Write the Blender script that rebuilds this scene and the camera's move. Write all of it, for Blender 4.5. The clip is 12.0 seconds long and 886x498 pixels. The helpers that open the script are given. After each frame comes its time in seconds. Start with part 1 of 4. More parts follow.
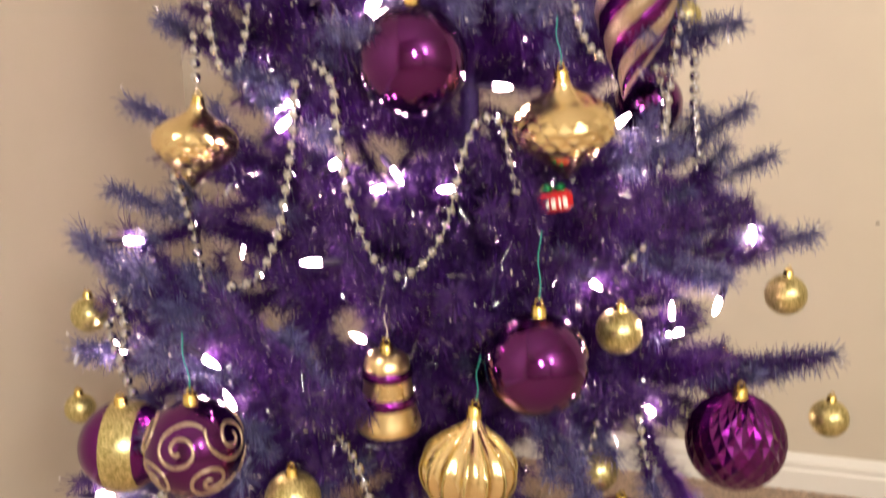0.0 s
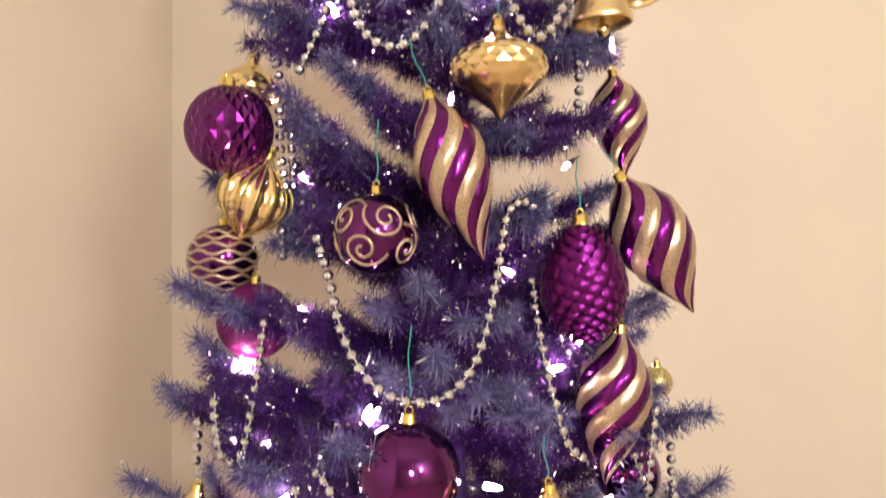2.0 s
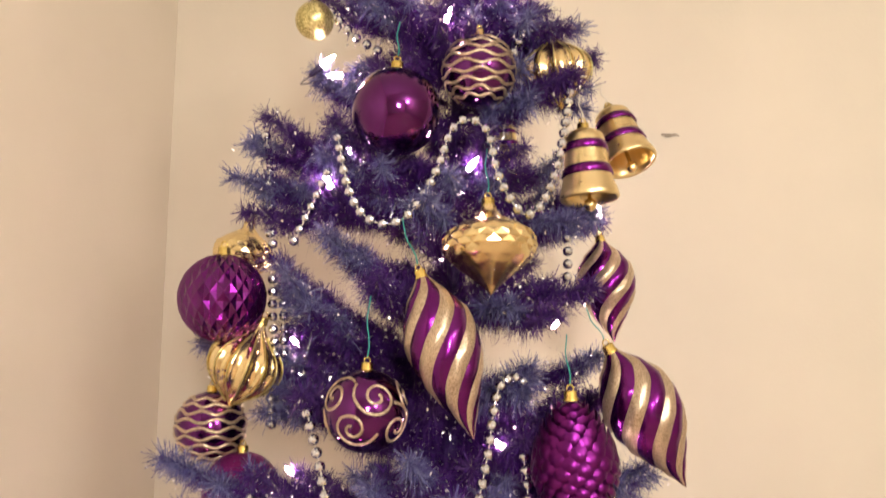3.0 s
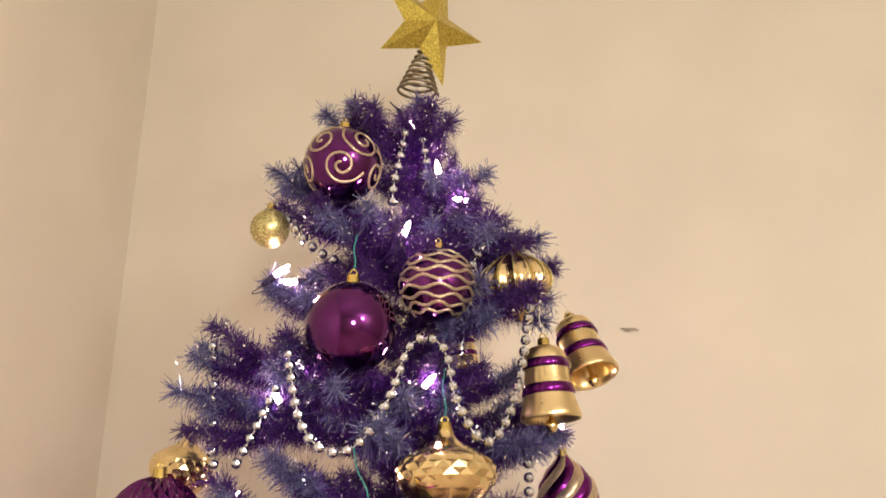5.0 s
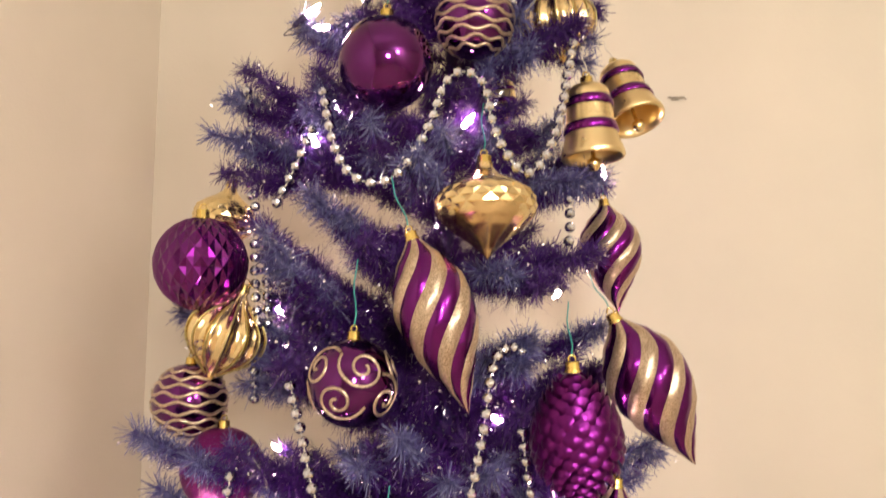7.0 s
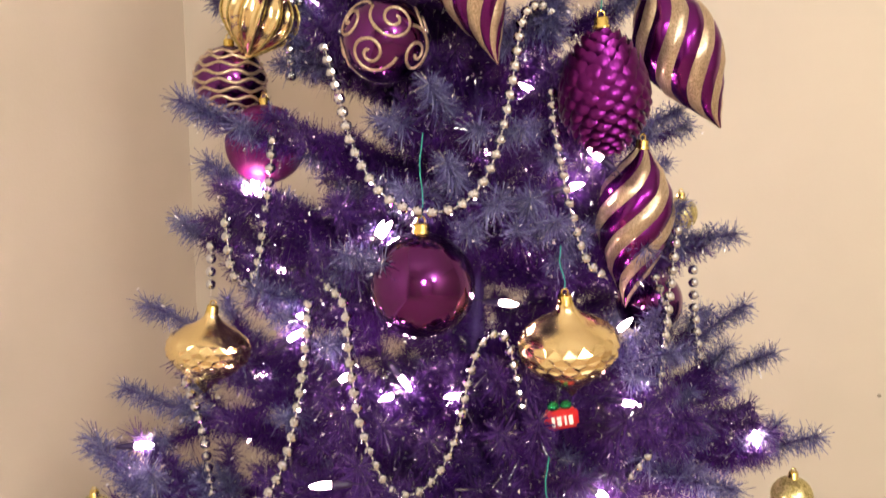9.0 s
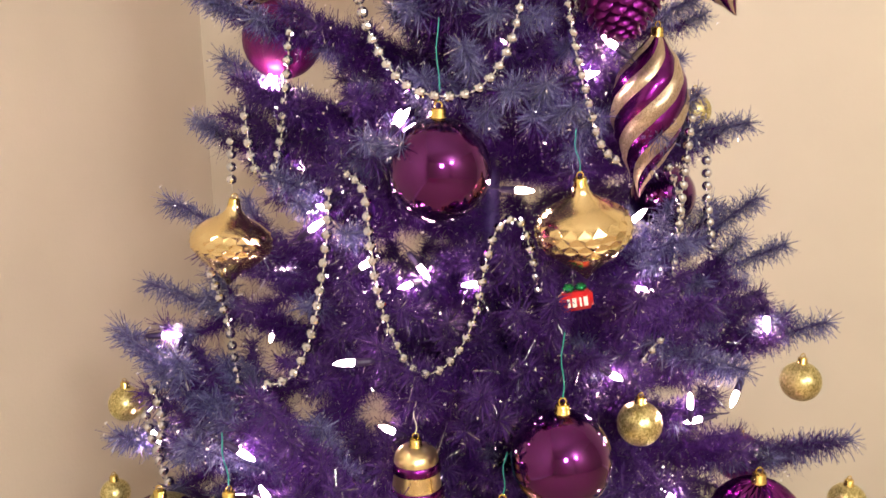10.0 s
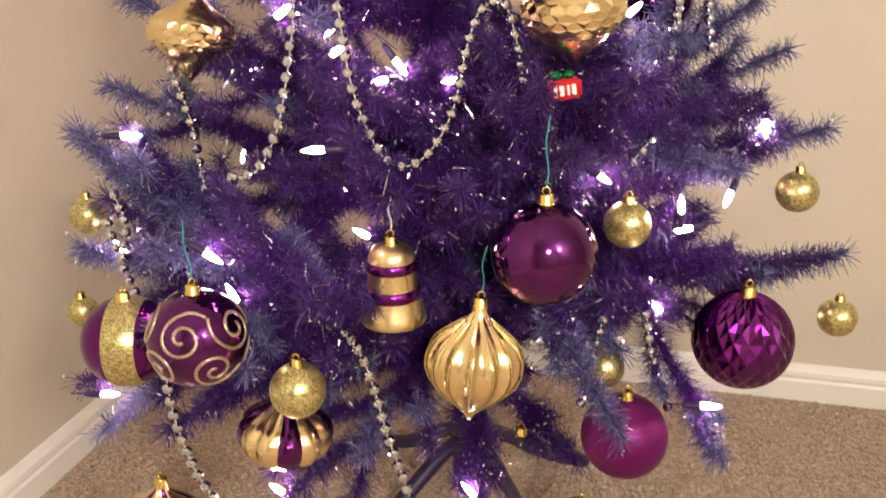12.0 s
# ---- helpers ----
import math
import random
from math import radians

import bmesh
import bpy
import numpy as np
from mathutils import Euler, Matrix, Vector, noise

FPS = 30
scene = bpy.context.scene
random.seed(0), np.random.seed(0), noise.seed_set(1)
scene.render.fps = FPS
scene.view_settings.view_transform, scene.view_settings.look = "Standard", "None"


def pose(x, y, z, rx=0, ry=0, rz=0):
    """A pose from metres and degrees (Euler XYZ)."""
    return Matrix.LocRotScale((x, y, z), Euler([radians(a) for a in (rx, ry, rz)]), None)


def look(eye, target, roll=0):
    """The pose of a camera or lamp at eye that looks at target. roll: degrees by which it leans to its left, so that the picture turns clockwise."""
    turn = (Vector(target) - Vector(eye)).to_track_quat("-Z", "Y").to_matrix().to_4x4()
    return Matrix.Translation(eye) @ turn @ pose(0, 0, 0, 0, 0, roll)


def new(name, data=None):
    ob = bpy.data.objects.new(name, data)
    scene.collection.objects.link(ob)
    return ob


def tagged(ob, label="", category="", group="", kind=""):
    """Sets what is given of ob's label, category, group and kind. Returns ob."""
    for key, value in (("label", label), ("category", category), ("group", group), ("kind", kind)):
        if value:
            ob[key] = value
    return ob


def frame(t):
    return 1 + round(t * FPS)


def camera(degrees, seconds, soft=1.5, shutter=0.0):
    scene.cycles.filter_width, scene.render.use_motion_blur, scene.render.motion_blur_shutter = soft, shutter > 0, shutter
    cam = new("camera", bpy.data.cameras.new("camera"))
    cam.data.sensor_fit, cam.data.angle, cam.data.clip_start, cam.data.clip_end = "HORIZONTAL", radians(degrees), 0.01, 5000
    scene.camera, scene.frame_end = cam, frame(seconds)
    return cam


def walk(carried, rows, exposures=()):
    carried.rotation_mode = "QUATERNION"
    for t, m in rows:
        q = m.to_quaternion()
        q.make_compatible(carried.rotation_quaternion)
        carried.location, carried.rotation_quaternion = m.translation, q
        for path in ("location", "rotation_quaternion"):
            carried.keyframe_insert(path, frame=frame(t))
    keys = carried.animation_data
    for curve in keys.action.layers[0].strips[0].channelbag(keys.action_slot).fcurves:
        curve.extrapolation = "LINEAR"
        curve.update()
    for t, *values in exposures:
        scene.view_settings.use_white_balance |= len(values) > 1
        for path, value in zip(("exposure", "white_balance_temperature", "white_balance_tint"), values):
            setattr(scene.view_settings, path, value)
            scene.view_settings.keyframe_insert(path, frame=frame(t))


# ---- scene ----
cam = camera(54.5, 12.0, 1.5, 0.4)
METRES, EYE, TILT, LEAN, TURN = 0.875, 0.80, -16.0, 0.0, 0.0
ROWS = [
    (0.0, 0.0, 0.0, 0.0, 0.0, 0.0, -0.0),
    (0.5, -0.0435, -0.0334, 0.0762, -1.54, 5.4, -1.15),
    (1.0, -0.0279, -0.0332, 0.0954, -1.72, 5.84, -0.45),
    (1.5, -0.0265, -0.0493, 0.141, -2.03, 9.25, -0.53),
    (2.0, -0.0279, -0.0817, 0.1981, -2.05, 14.06, -0.16),
    (2.5, -0.0277, -0.0954, 0.2283, -2.72, 17.38, -0.2),
    (3.0, -0.0307, -0.1117, 0.2669, -2.83, 21.32, -0.36),
    (3.5, -0.0304, -0.1089, 0.28, -3.37, 24.22, -0.8),
    (5.5, -0.0305, -0.1126, 0.3754, -6.03, 31.68, 0.31),
    (6.0, -0.0278, -0.1028, 0.3545, -5.9, 29.15, 0.05),
    (6.5, -0.019, -0.067, 0.3073, -4.3, 23.39, -0.56),
    (7.0, -0.018, -0.0408, 0.2727, -2.73, 20.0, -0.35),
    (7.5, -0.0151, -0.0291, 0.2373, -1.44, 16.57, -0.14),
    (9.5, -0.0081, -0.0406, 0.0823, 0.21, 4.79, 0.07),
    (10.0, -0.0153, -0.045, 0.0556, 0.79, 3.12, 0.45),
    (10.5, 0.0172, -0.0336, 0.0133, 2.1, 1.36, 0.53),
    (11.0, 0.0134, 0.0354, -0.036, 0.36, -1.37, -0.39),
    (11.5, -0.0113, 0.0341, -0.0382, 0.72, -1.83, -0.09),
    (12.0, -0.0038, 0.0176, -0.0468, 0.1, -4.28, 0.14),
]
walk(cam, [(t, pose(0, 0, EYE, TILT, LEAN, TURN) @ pose(METRES * x, METRES * y, METRES * z, 90 + pitch, roll, yaw)) for t, x, y, z, yaw, pitch, roll in ROWS], exposures=[(0.0, -0.25), (0.5, -0.2), (1.5, -0.12), (3.0, -0.13), (5.5, -0.34), (6.5, -0.22), (7.5, -0.14), (9.5, -0.12), (10.5, -0.18), (12.0, -0.24)])

# ---- light ----
world = bpy.data.worlds.new("room_air")
scene.world = world
world.use_nodes = True
world.node_tree.nodes["Background"].inputs[0].default_value = (1.0, 0.92, 0.8, 1)
world.node_tree.nodes["Background"].inputs[1].default_value = 0.05


def area_lamp(name, eye, target, size, watts, color):
    data = bpy.data.lights.new(name, "AREA")
    data.shape, data.size, data.energy, data.color = "DISK", size, watts, color
    ob = new(name, data)
    ob.matrix_world = look(eye, target)
    return ob


area_lamp("standing_lamp_light", (0.20, -1.2, 1.34), (-0.75, 1.0, 0.95), 0.30, 32.0, (1.0, 0.935, 0.84))
hanging = bpy.data.lights.new("ceiling_light", "POINT")
hanging.energy, hanging.color, hanging.shadow_soft_size = 129.0, (1.0, 0.935, 0.84), 0.25
new("ceiling_light", hanging).matrix_world = pose(1.60, -2.05, 2.05)


# ---- materials ----
def material(name, base, other=None, rough=0.5, metal=0.0, scale=60.0, bump=0.0, bump_scale=300.0, coat=0.0, per_object=0.0, spec=0.5):
    """A surface that wanders between two colours at two scales, with fine relief."""
    m = bpy.data.materials.new(name)
    m.use_nodes = True
    n, l = m.node_tree.nodes, m.node_tree.links
    b = n["Principled BSDF"]
    b.inputs["Roughness"].default_value, b.inputs["Metallic"].default_value = rough, metal
    b.inputs["Coat Weight"].default_value = coat
    b.inputs["Specular IOR Level"].default_value = spec
    at = n.new("ShaderNodeTexCoord")
    big, fine = n.new("ShaderNodeTexNoise"), n.new("ShaderNodeTexNoise")
    big.inputs["Scale"].default_value, fine.inputs["Scale"].default_value = scale, bump_scale
    big.inputs["Detail"].default_value = 5
    for t in (big, fine):
        l.new(at.outputs["Object"], t.inputs["Vector"])
    mix = n.new("ShaderNodeMix")
    mix.data_type = "RGBA"
    mix.inputs["A"].default_value = (*base, 1)
    mix.inputs["B"].default_value = (*(other or base), 1)
    l.new(big.outputs["Fac"], mix.inputs["Factor"])
    l.new(mix.outputs["Result"], b.inputs["Base Color"])
    wear = n.new("ShaderNodeMapRange")
    wear.inputs["To Min"].default_value, wear.inputs["To Max"].default_value = rough * 0.8, min(1.0, rough * 1.25)
    l.new(big.outputs["Fac"], wear.inputs["Value"])
    l.new(wear.outputs["Result"], b.inputs["Roughness"])
    if bump:
        relief = n.new("ShaderNodeBump")
        relief.inputs["Strength"].default_value, relief.inputs["Distance"].default_value = bump, 0.001
        l.new(fine.outputs["Fac"], relief.inputs["Height"])
        l.new(relief.outputs["Normal"], b.inputs["Normal"])
    return m


def glitter(name, base, dark, grain=900.0, metal=0.9, rough=0.35, bump=0.9):
    """Flakes glued on a surface: each cell has its own tilt and tone."""
    m = bpy.data.materials.new(name)
    m.use_nodes = True
    n, l = m.node_tree.nodes, m.node_tree.links
    b = n["Principled BSDF"]
    b.inputs["Roughness"].default_value, b.inputs["Metallic"].default_value = rough, metal
    at = n.new("ShaderNodeTexCoord")
    cell = n.new("ShaderNodeTexVoronoi")
    cell.inputs["Scale"].default_value = grain
    l.new(at.outputs["Object"], cell.inputs["Vector"])
    tone = n.new("ShaderNodeSeparateColor")
    l.new(cell.outputs["Color"], tone.inputs["Color"])
    mix = n.new("ShaderNodeMix")
    mix.data_type = "RGBA"
    mix.inputs["A"].default_value, mix.inputs["B"].default_value = (*dark, 1), (*base, 1)
    l.new(tone.outputs["Red"], mix.inputs["Factor"])
    l.new(mix.outputs["Result"], b.inputs["Base Color"])
    relief = n.new("ShaderNodeBump")
    relief.inputs["Strength"].default_value, relief.inputs["Distance"].default_value = bump, 0.0008
    l.new(tone.outputs["Green"], relief.inputs["Height"])
    l.new(relief.outputs["Normal"], b.inputs["Normal"])
    return m


def needle_material(name, tones, rough, metal, glint=1.0):
    """Film needles: every needle takes its own tone."""
    m = bpy.data.materials.new(name)
    m.use_nodes = True
    n, l = m.node_tree.nodes, m.node_tree.links
    b = n["Principled BSDF"]
    geo = n.new("ShaderNodeNewGeometry")
    ramp = n.new("ShaderNodeValToRGB")
    ramp.color_ramp.interpolation = "LINEAR"
    while len(ramp.color_ramp.elements) < len(tones):
        ramp.color_ramp.elements.new(0.5)
    for i, c in enumerate(tones):
        ramp.color_ramp.elements[i].position = i / (len(tones) - 1)
        ramp.color_ramp.elements[i].color = (*c, 1)
    l.new(geo.outputs["Random Per Island"], ramp.inputs["Fac"])
    l.new(ramp.outputs["Color"], b.inputs["Base Color"])
    shine = n.new("ShaderNodeMath")
    shine.operation, shine.inputs[1].default_value = "MULTIPLY", 37.0
    frac = n.new("ShaderNodeMath")
    frac.operation = "FRACT"
    film = n.new("ShaderNodeMapRange")
    film.inputs["From Min"].default_value, film.inputs["From Max"].default_value = 0.78, 0.90
    film.inputs["To Min"].default_value, film.inputs["To Max"].default_value = rough, min(rough, 0.13)
    gloss = n.new("ShaderNodeMapRange")
    gloss.inputs["From Min"].default_value, gloss.inputs["From Max"].default_value = 0.78, 0.90
    gloss.inputs["To Min"].default_value, gloss.inputs["To Max"].default_value = metal, glint
    l.new(geo.outputs["Random Per Island"], shine.inputs[0])
    l.new(shine.outputs["Value"], frac.inputs[0])
    l.new(frac.outputs["Value"], film.inputs["Value"])
    l.new(frac.outputs["Value"], gloss.inputs["Value"])
    l.new(film.outputs["Result"], b.inputs["Roughness"])
    l.new(gloss.outputs["Result"], b.inputs["Specular IOR Level"])
    tinsel = n.new("ShaderNodeMath")
    tinsel.operation, tinsel.inputs[1].default_value = "GREATER_THAN", 0.955 if glint > 0.5 else 2.0
    l.new(frac.outputs["Value"], tinsel.inputs[0])
    foil = n.new("ShaderNodeMix")
    foil.data_type = "RGBA"
    foil.inputs["B"].default_value = (0.82, 0.78, 0.88, 1)
    l.new(tinsel.outputs["Value"], foil.inputs["Factor"])
    l.new(ramp.outputs["Color"], foil.inputs["A"])
    l.new(foil.outputs["Result"], b.inputs["Base Color"])
    l.new(tinsel.outputs["Value"], b.inputs["Metallic"])
    thin, both = n.new("ShaderNodeBsdfTranslucent"), n.new("ShaderNodeMixShader")
    both.inputs["Fac"].default_value = 0.25
    l.new(foil.outputs["Result"], thin.inputs["Color"])
    l.new(b.outputs["BSDF"], both.inputs[1])
    l.new(thin.outputs["BSDF"], both.inputs[2])
    l.new(both.outputs["Shader"], n["Material Output"].inputs["Surface"])
    return m


def glow(name, color, strength):
    m = bpy.data.materials.new(name)
    m.use_nodes = True
    b = m.node_tree.nodes["Principled BSDF"]
    b.inputs["Base Color"].default_value = (0.9, 0.85, 0.8, 1)
    b.inputs["Roughness"].default_value = 0.1
    b.inputs["Emission Color"].default_value = (*color, 1)
    b.inputs["Emission Strength"].default_value = strength
    return m


def clear(name, color):
    """A thin clear shell: seen through, with gloss towards its rim."""
    m = bpy.data.materials.new(name)
    m.use_nodes = True
    n, l = m.node_tree.nodes, m.node_tree.links
    n.remove(n["Principled BSDF"])
    see, gleam, mix, rim = n.new("ShaderNodeBsdfTransparent"), n.new("ShaderNodeBsdfGlossy"), n.new("ShaderNodeMixShader"), n.new("ShaderNodeLayerWeight")
    edge = n.new("ShaderNodeMapRange")
    edge.interpolation_type = "SMOOTHSTEP"
    edge.inputs["From Min"].default_value = 0.45
    edge.inputs["To Min"].default_value, edge.inputs["To Max"].default_value = 0.035, 0.35
    see.inputs["Color"].default_value = (*color, 1)
    gleam.inputs["Roughness"].default_value = 0.04
    l.new(rim.outputs["Facing"], edge.inputs["Value"])
    l.new(edge.outputs["Result"], mix.inputs["Fac"])
    l.new(see.outputs["BSDF"], mix.inputs[1])
    l.new(gleam.outputs["BSDF"], mix.inputs[2])
    l.new(mix.outputs["Shader"], n["Material Output"].inputs["Surface"])
    return m


WALL = material("cream_wall_paint", (0.53, 0.478, 0.395), (0.655, 0.595, 0.495), 0.55, 0, 4.0, 0.22, 160.0)
CEILING = material("ceiling_paint", (0.78, 0.75, 0.70), (0.82, 0.79, 0.74), 0.8, 0, 5.0, 0.4, 200.0)
TRIM = material("white_trim_paint", (0.76, 0.74, 0.70), (0.82, 0.80, 0.76), 0.35, 0, 20.0, 0.1, 300.0)
CARPET = material("tan_carpet_backing", (0.45, 0.345, 0.262), (0.52, 0.41, 0.318), 0.95, 0, 40.0, 0.8, 500.0)
PILE = needle_material("tan_carpet_pile", [(0.64, 0.49, 0.375), (0.69, 0.54, 0.42), (0.74, 0.59, 0.465)], 0.95, 0.1, 0.1)
# own indigo and lavender; inner tones also darkened for shade inside the crown
NEEDLE = needle_material("shade_dark_indigo_needles", [(0.035, 0.007, 0.108), (0.045, 0.009, 0.132), (0.056, 0.012, 0.150), (0.072, 0.019, 0.170)], 0.48, 0.10)
NEEDLE_MID = needle_material("shade_dark_violet_needles", [(0.040, 0.010, 0.118), (0.052, 0.015, 0.146), (0.072, 0.026, 0.175), (0.105, 0.052, 0.21)], 0.42, 0.18)
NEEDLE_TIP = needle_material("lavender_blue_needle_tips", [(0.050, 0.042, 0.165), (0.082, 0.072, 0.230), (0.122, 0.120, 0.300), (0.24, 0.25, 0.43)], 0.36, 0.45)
# bright metal for the added triangles that imitate glints on the needles
GLINT_FLECK = material("needle_glint_flecks", (0.94, 0.92, 0.97), (0.97, 0.95, 0.99), 0.3, 1.0, 200.0)
STEM = material("dark_purple_wire", (0.03, 0.012, 0.10), (0.05, 0.02, 0.15), 0.6, 0.1, 200.0, 0.5, 500.0)
STAND = material("dark_purple_plastic_stand", (0.02, 0.010, 0.055), (0.03, 0.016, 0.08), 0.45, 0, 40.0, 0.2, 300.0)
GOLD = material("polished_gold", (0.84, 0.65, 0.33), (0.91, 0.73, 0.42), 0.2, 1.0, 30.0, 0.06, 150.0)
GOLD_SOFT = material("satin_gold", (0.80, 0.62, 0.33), (0.88, 0.71, 0.40), 0.28, 1.0, 30.0, 0.1, 250.0)
CAP = material("gold_cap_foil", (0.75, 0.55, 0.15), (0.85, 0.66, 0.24), 0.22, 1.0, 120.0, 0.2, 500.0)
GOLD_GLITTER = glitter("gold_glitter", (0.86, 0.77, 0.40), (0.34, 0.28, 0.09), 620.0, 0.9, 0.3, 1.0)
STAR_GLITTER = glitter("star_gold_glitter", (0.80, 0.66, 0.16), (0.40, 0.30, 0.05), 700.0)
PALE_GLITTER = glitter("champagne_glitter", (0.78, 0.64, 0.48), (0.40, 0.29, 0.20), 1100.0)
PURPLE = material("polished_purple", (0.105, 0.008, 0.130), (0.135, 0.012, 0.165), 0.10, 1.0, 20.0, 0.03, 100.0, 0.5)
PURPLE_SATIN = material("satin_purple", (0.128, 0.008, 0.150), (0.168, 0.012, 0.195), 0.24, 1.0, 30.0, 0.06, 200.0, 0.3)
PURPLE_FACET = material("pressed_purple_foil", (0.115, 0.008, 0.135), (0.15, 0.011, 0.17), 0.2, 1.0, 20.0, 0.03, 100.0, 0.4)
CONE = material("dark_purple_cone_lacquer", (0.095, 0.007, 0.105), (0.15, 0.010, 0.15), 0.32, 0.9, 60.0, 0.2, 400.0)
MAGENTA = glitter("magenta_frost", (0.22, 0.008, 0.16), (0.10, 0.005, 0.085), 1500.0, 0.7, 0.42, 0.6)
SILVER = material("silvered_bead", (0.56, 0.58, 0.67), (0.72, 0.74, 0.83), 0.06, 1.0, 100.0, 0.05, 400.0)
WIRE = material("dull_spring_wire", (0.24, 0.20, 0.14), (0.34, 0.28, 0.2), 0.35, 1.0, 100.0, 0.1, 400.0)
THREAD = material("teal_thread", (0.02, 0.22, 0.22), (0.03, 0.30, 0.28), 0.5, 0.2, 300.0, 0.2, 900.0)
CHAIN_THREAD = material("pale_chain_thread", (0.55, 0.50, 0.46), (0.6, 0.56, 0.5), 0.6, 0.0, 300.0, 0.2, 900.0)
RED = material("red_lacquer", (0.55, 0.012, 0.02), (0.62, 0.02, 0.03), 0.3, 0, 60.0, 0.1, 300.0)
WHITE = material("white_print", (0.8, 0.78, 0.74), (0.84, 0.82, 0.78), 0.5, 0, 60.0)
GREEN = material("green_foil", (0.02, 0.26, 0.10), (0.03, 0.36, 0.15), 0.2, 0.8, 90.0, 0.2, 300.0)
SOCKET = material("lamp_socket_plastic", (0.015, 0.006, 0.045), (0.025, 0.010, 0.07), 0.45, 0, 90.0)
BULB = glow("lit_mini_bulb", (1.0, 0.68, 0.62), 260.0)
CLEAR = clear("clear_plastic", (0.97, 0.96, 0.95))
DIRT = material("grey_scuff", (0.22, 0.19, 0.16), (0.34, 0.29, 0.23), 0.8, 0, 200.0)


# ---- mesh helpers ----
def mesh(name, verts, faces, mat, smooth=True):
    me = bpy.data.meshes.new(name)
    me.from_pydata([tuple(v) for v in verts], [], faces)
    me.materials.append(mat)
    if smooth:
        me.polygons.foreach_set("use_smooth", [True] * len(me.polygons))
    me.update()
    return me


def part(name, me, parent, label="", m=None):
    ob = new(name, me)
    ob.parent = parent
    if m is not None:
        ob.matrix_local = m
    return tagged(ob, label)


def thing(name, label, category, m, group="", kind=""):
    ob = new(name)
    ob.empty_display_size = 0.02
    ob.matrix_world = m
    return tagged(ob, label, category, group, kind)


def lathe(profile, around, shape=None):
    """Rings of a turned body; profile holds (radius, z), shape may bend the radius by angle and height."""
    verts, faces = [], []
    for j, (r, z) in enumerate(profile):
        for i in range(around):
            a = 2 * math.pi * i / around
            k = r * (shape(a, j / (len(profile) - 1)) if shape else 1.0)
            verts.append((k * math.cos(a), k * math.sin(a), z))
    for j in range(len(profile) - 1):
        for i in range(around):
            n = (i + 1) % around
            faces.append((j * around + i, (j + 1) * around + i, (j + 1) * around + n, j * around + n))
    return verts, faces


def tube(points, radius, sides=6):
    """A thin round tube along points; radius may be a list."""
    pts = [Vector(p) for p in points]
    verts, faces = [], []
    side = Vector((0.37, 0.21, 0.9))
    for i, p in enumerate(pts):
        way = (pts[min(i + 1, len(pts) - 1)] - pts[max(i - 1, 0)]).normalized()
        a = way.cross(side)
        if a.length < 1e-4:
            a = way.cross(Vector((1, 0, 0)))
        a.normalize()
        b = way.cross(a)
        side = -a.cross(way) if a.cross(way).dot(side) < 0 else a.cross(way)
        side = side + a * 0.2
        r = radius[i] if isinstance(radius, list) else radius
        for k in range(sides):
            t = 2 * math.pi * k / sides
            verts.append(p + r * (math.cos(t) * a + math.sin(t) * b))
    for i in range(len(pts) - 1):
        for k in range(sides):
            n = (k + 1) % sides
            faces.append((i * sides + k, i * sides + n, (i + 1) * sides + n, (i + 1) * sides + k))
    return verts, faces


def glide(points, steps=10):
    """A smooth line through points."""
    p = [Vector(q) for q in points]
    p = [p[0] * 2 - p[1]] + p + [p[-1] * 2 - p[-2]]
    line = []
    for i in range(1, len(p) - 2):
        for s in range(steps):
            t = s / steps
            line.append(0.5 * (2 * p[i] + (p[i + 1] - p[i - 1]) * t + (2 * p[i - 1] - 5 * p[i] + 4 * p[i + 1] - p[i + 2]) * t * t
                               + (3 * p[i] - p[i - 1] - 3 * p[i + 1] + p[i + 2]) * t ** 3))
    return line + [p[-2]]


def join(pieces):
    verts, faces = [], []
    for v, f in pieces:
        n = len(verts)
        verts += list(v)
        faces += [tuple(i + n for i in q) for q in f]
    return verts, faces


def box(x0, x1, y0, y1, z0, z1, bevel=0.0):
    b = bevel
    if not b:
        v = [(x, y, z) for x in (x0, x1) for y in (y0, y1) for z in (z0, z1)]
        return v, [(0, 1, 3, 2), (4, 6, 7, 5), (0, 4, 5, 1), (2, 3, 7, 6), (0, 2, 6, 4), (1, 5, 7, 3)]
    bm = bmesh.new()
    bmesh.ops.create_cube(bm, size=1.0)
    for v in bm.verts:
        v.co = Vector(((x0 + x1) / 2 + v.co.x * (x1 - x0), (y0 + y1) / 2 + v.co.y * (y1 - y0), (z0 + z1) / 2 + v.co.z * (z1 - z0)))
    bmesh.ops.bevel(bm, geom=bm.edges[:], offset=b, segments=2, affect="EDGES")
    bm.verts.index_update()
    out = [v.co.copy() for v in bm.verts], [tuple(v.index for v in f.verts) for f in bm.faces]
    bm.free()
    return out


# ---- the room: its corner stands behind the tree ----
ROOM = pose(-0.466, 1.5665, 0, 0, 0, -13.5)
WIDE, DEEP, HIGH = 3.6, 4.6, 2.44


def structure(name, label, category, piece, mat, smooth=False):
    ob = new(name, mesh(name, *piece, mat, smooth))
    ob.matrix_world = ROOM
    return tagged(ob, label, category, kind="structure")


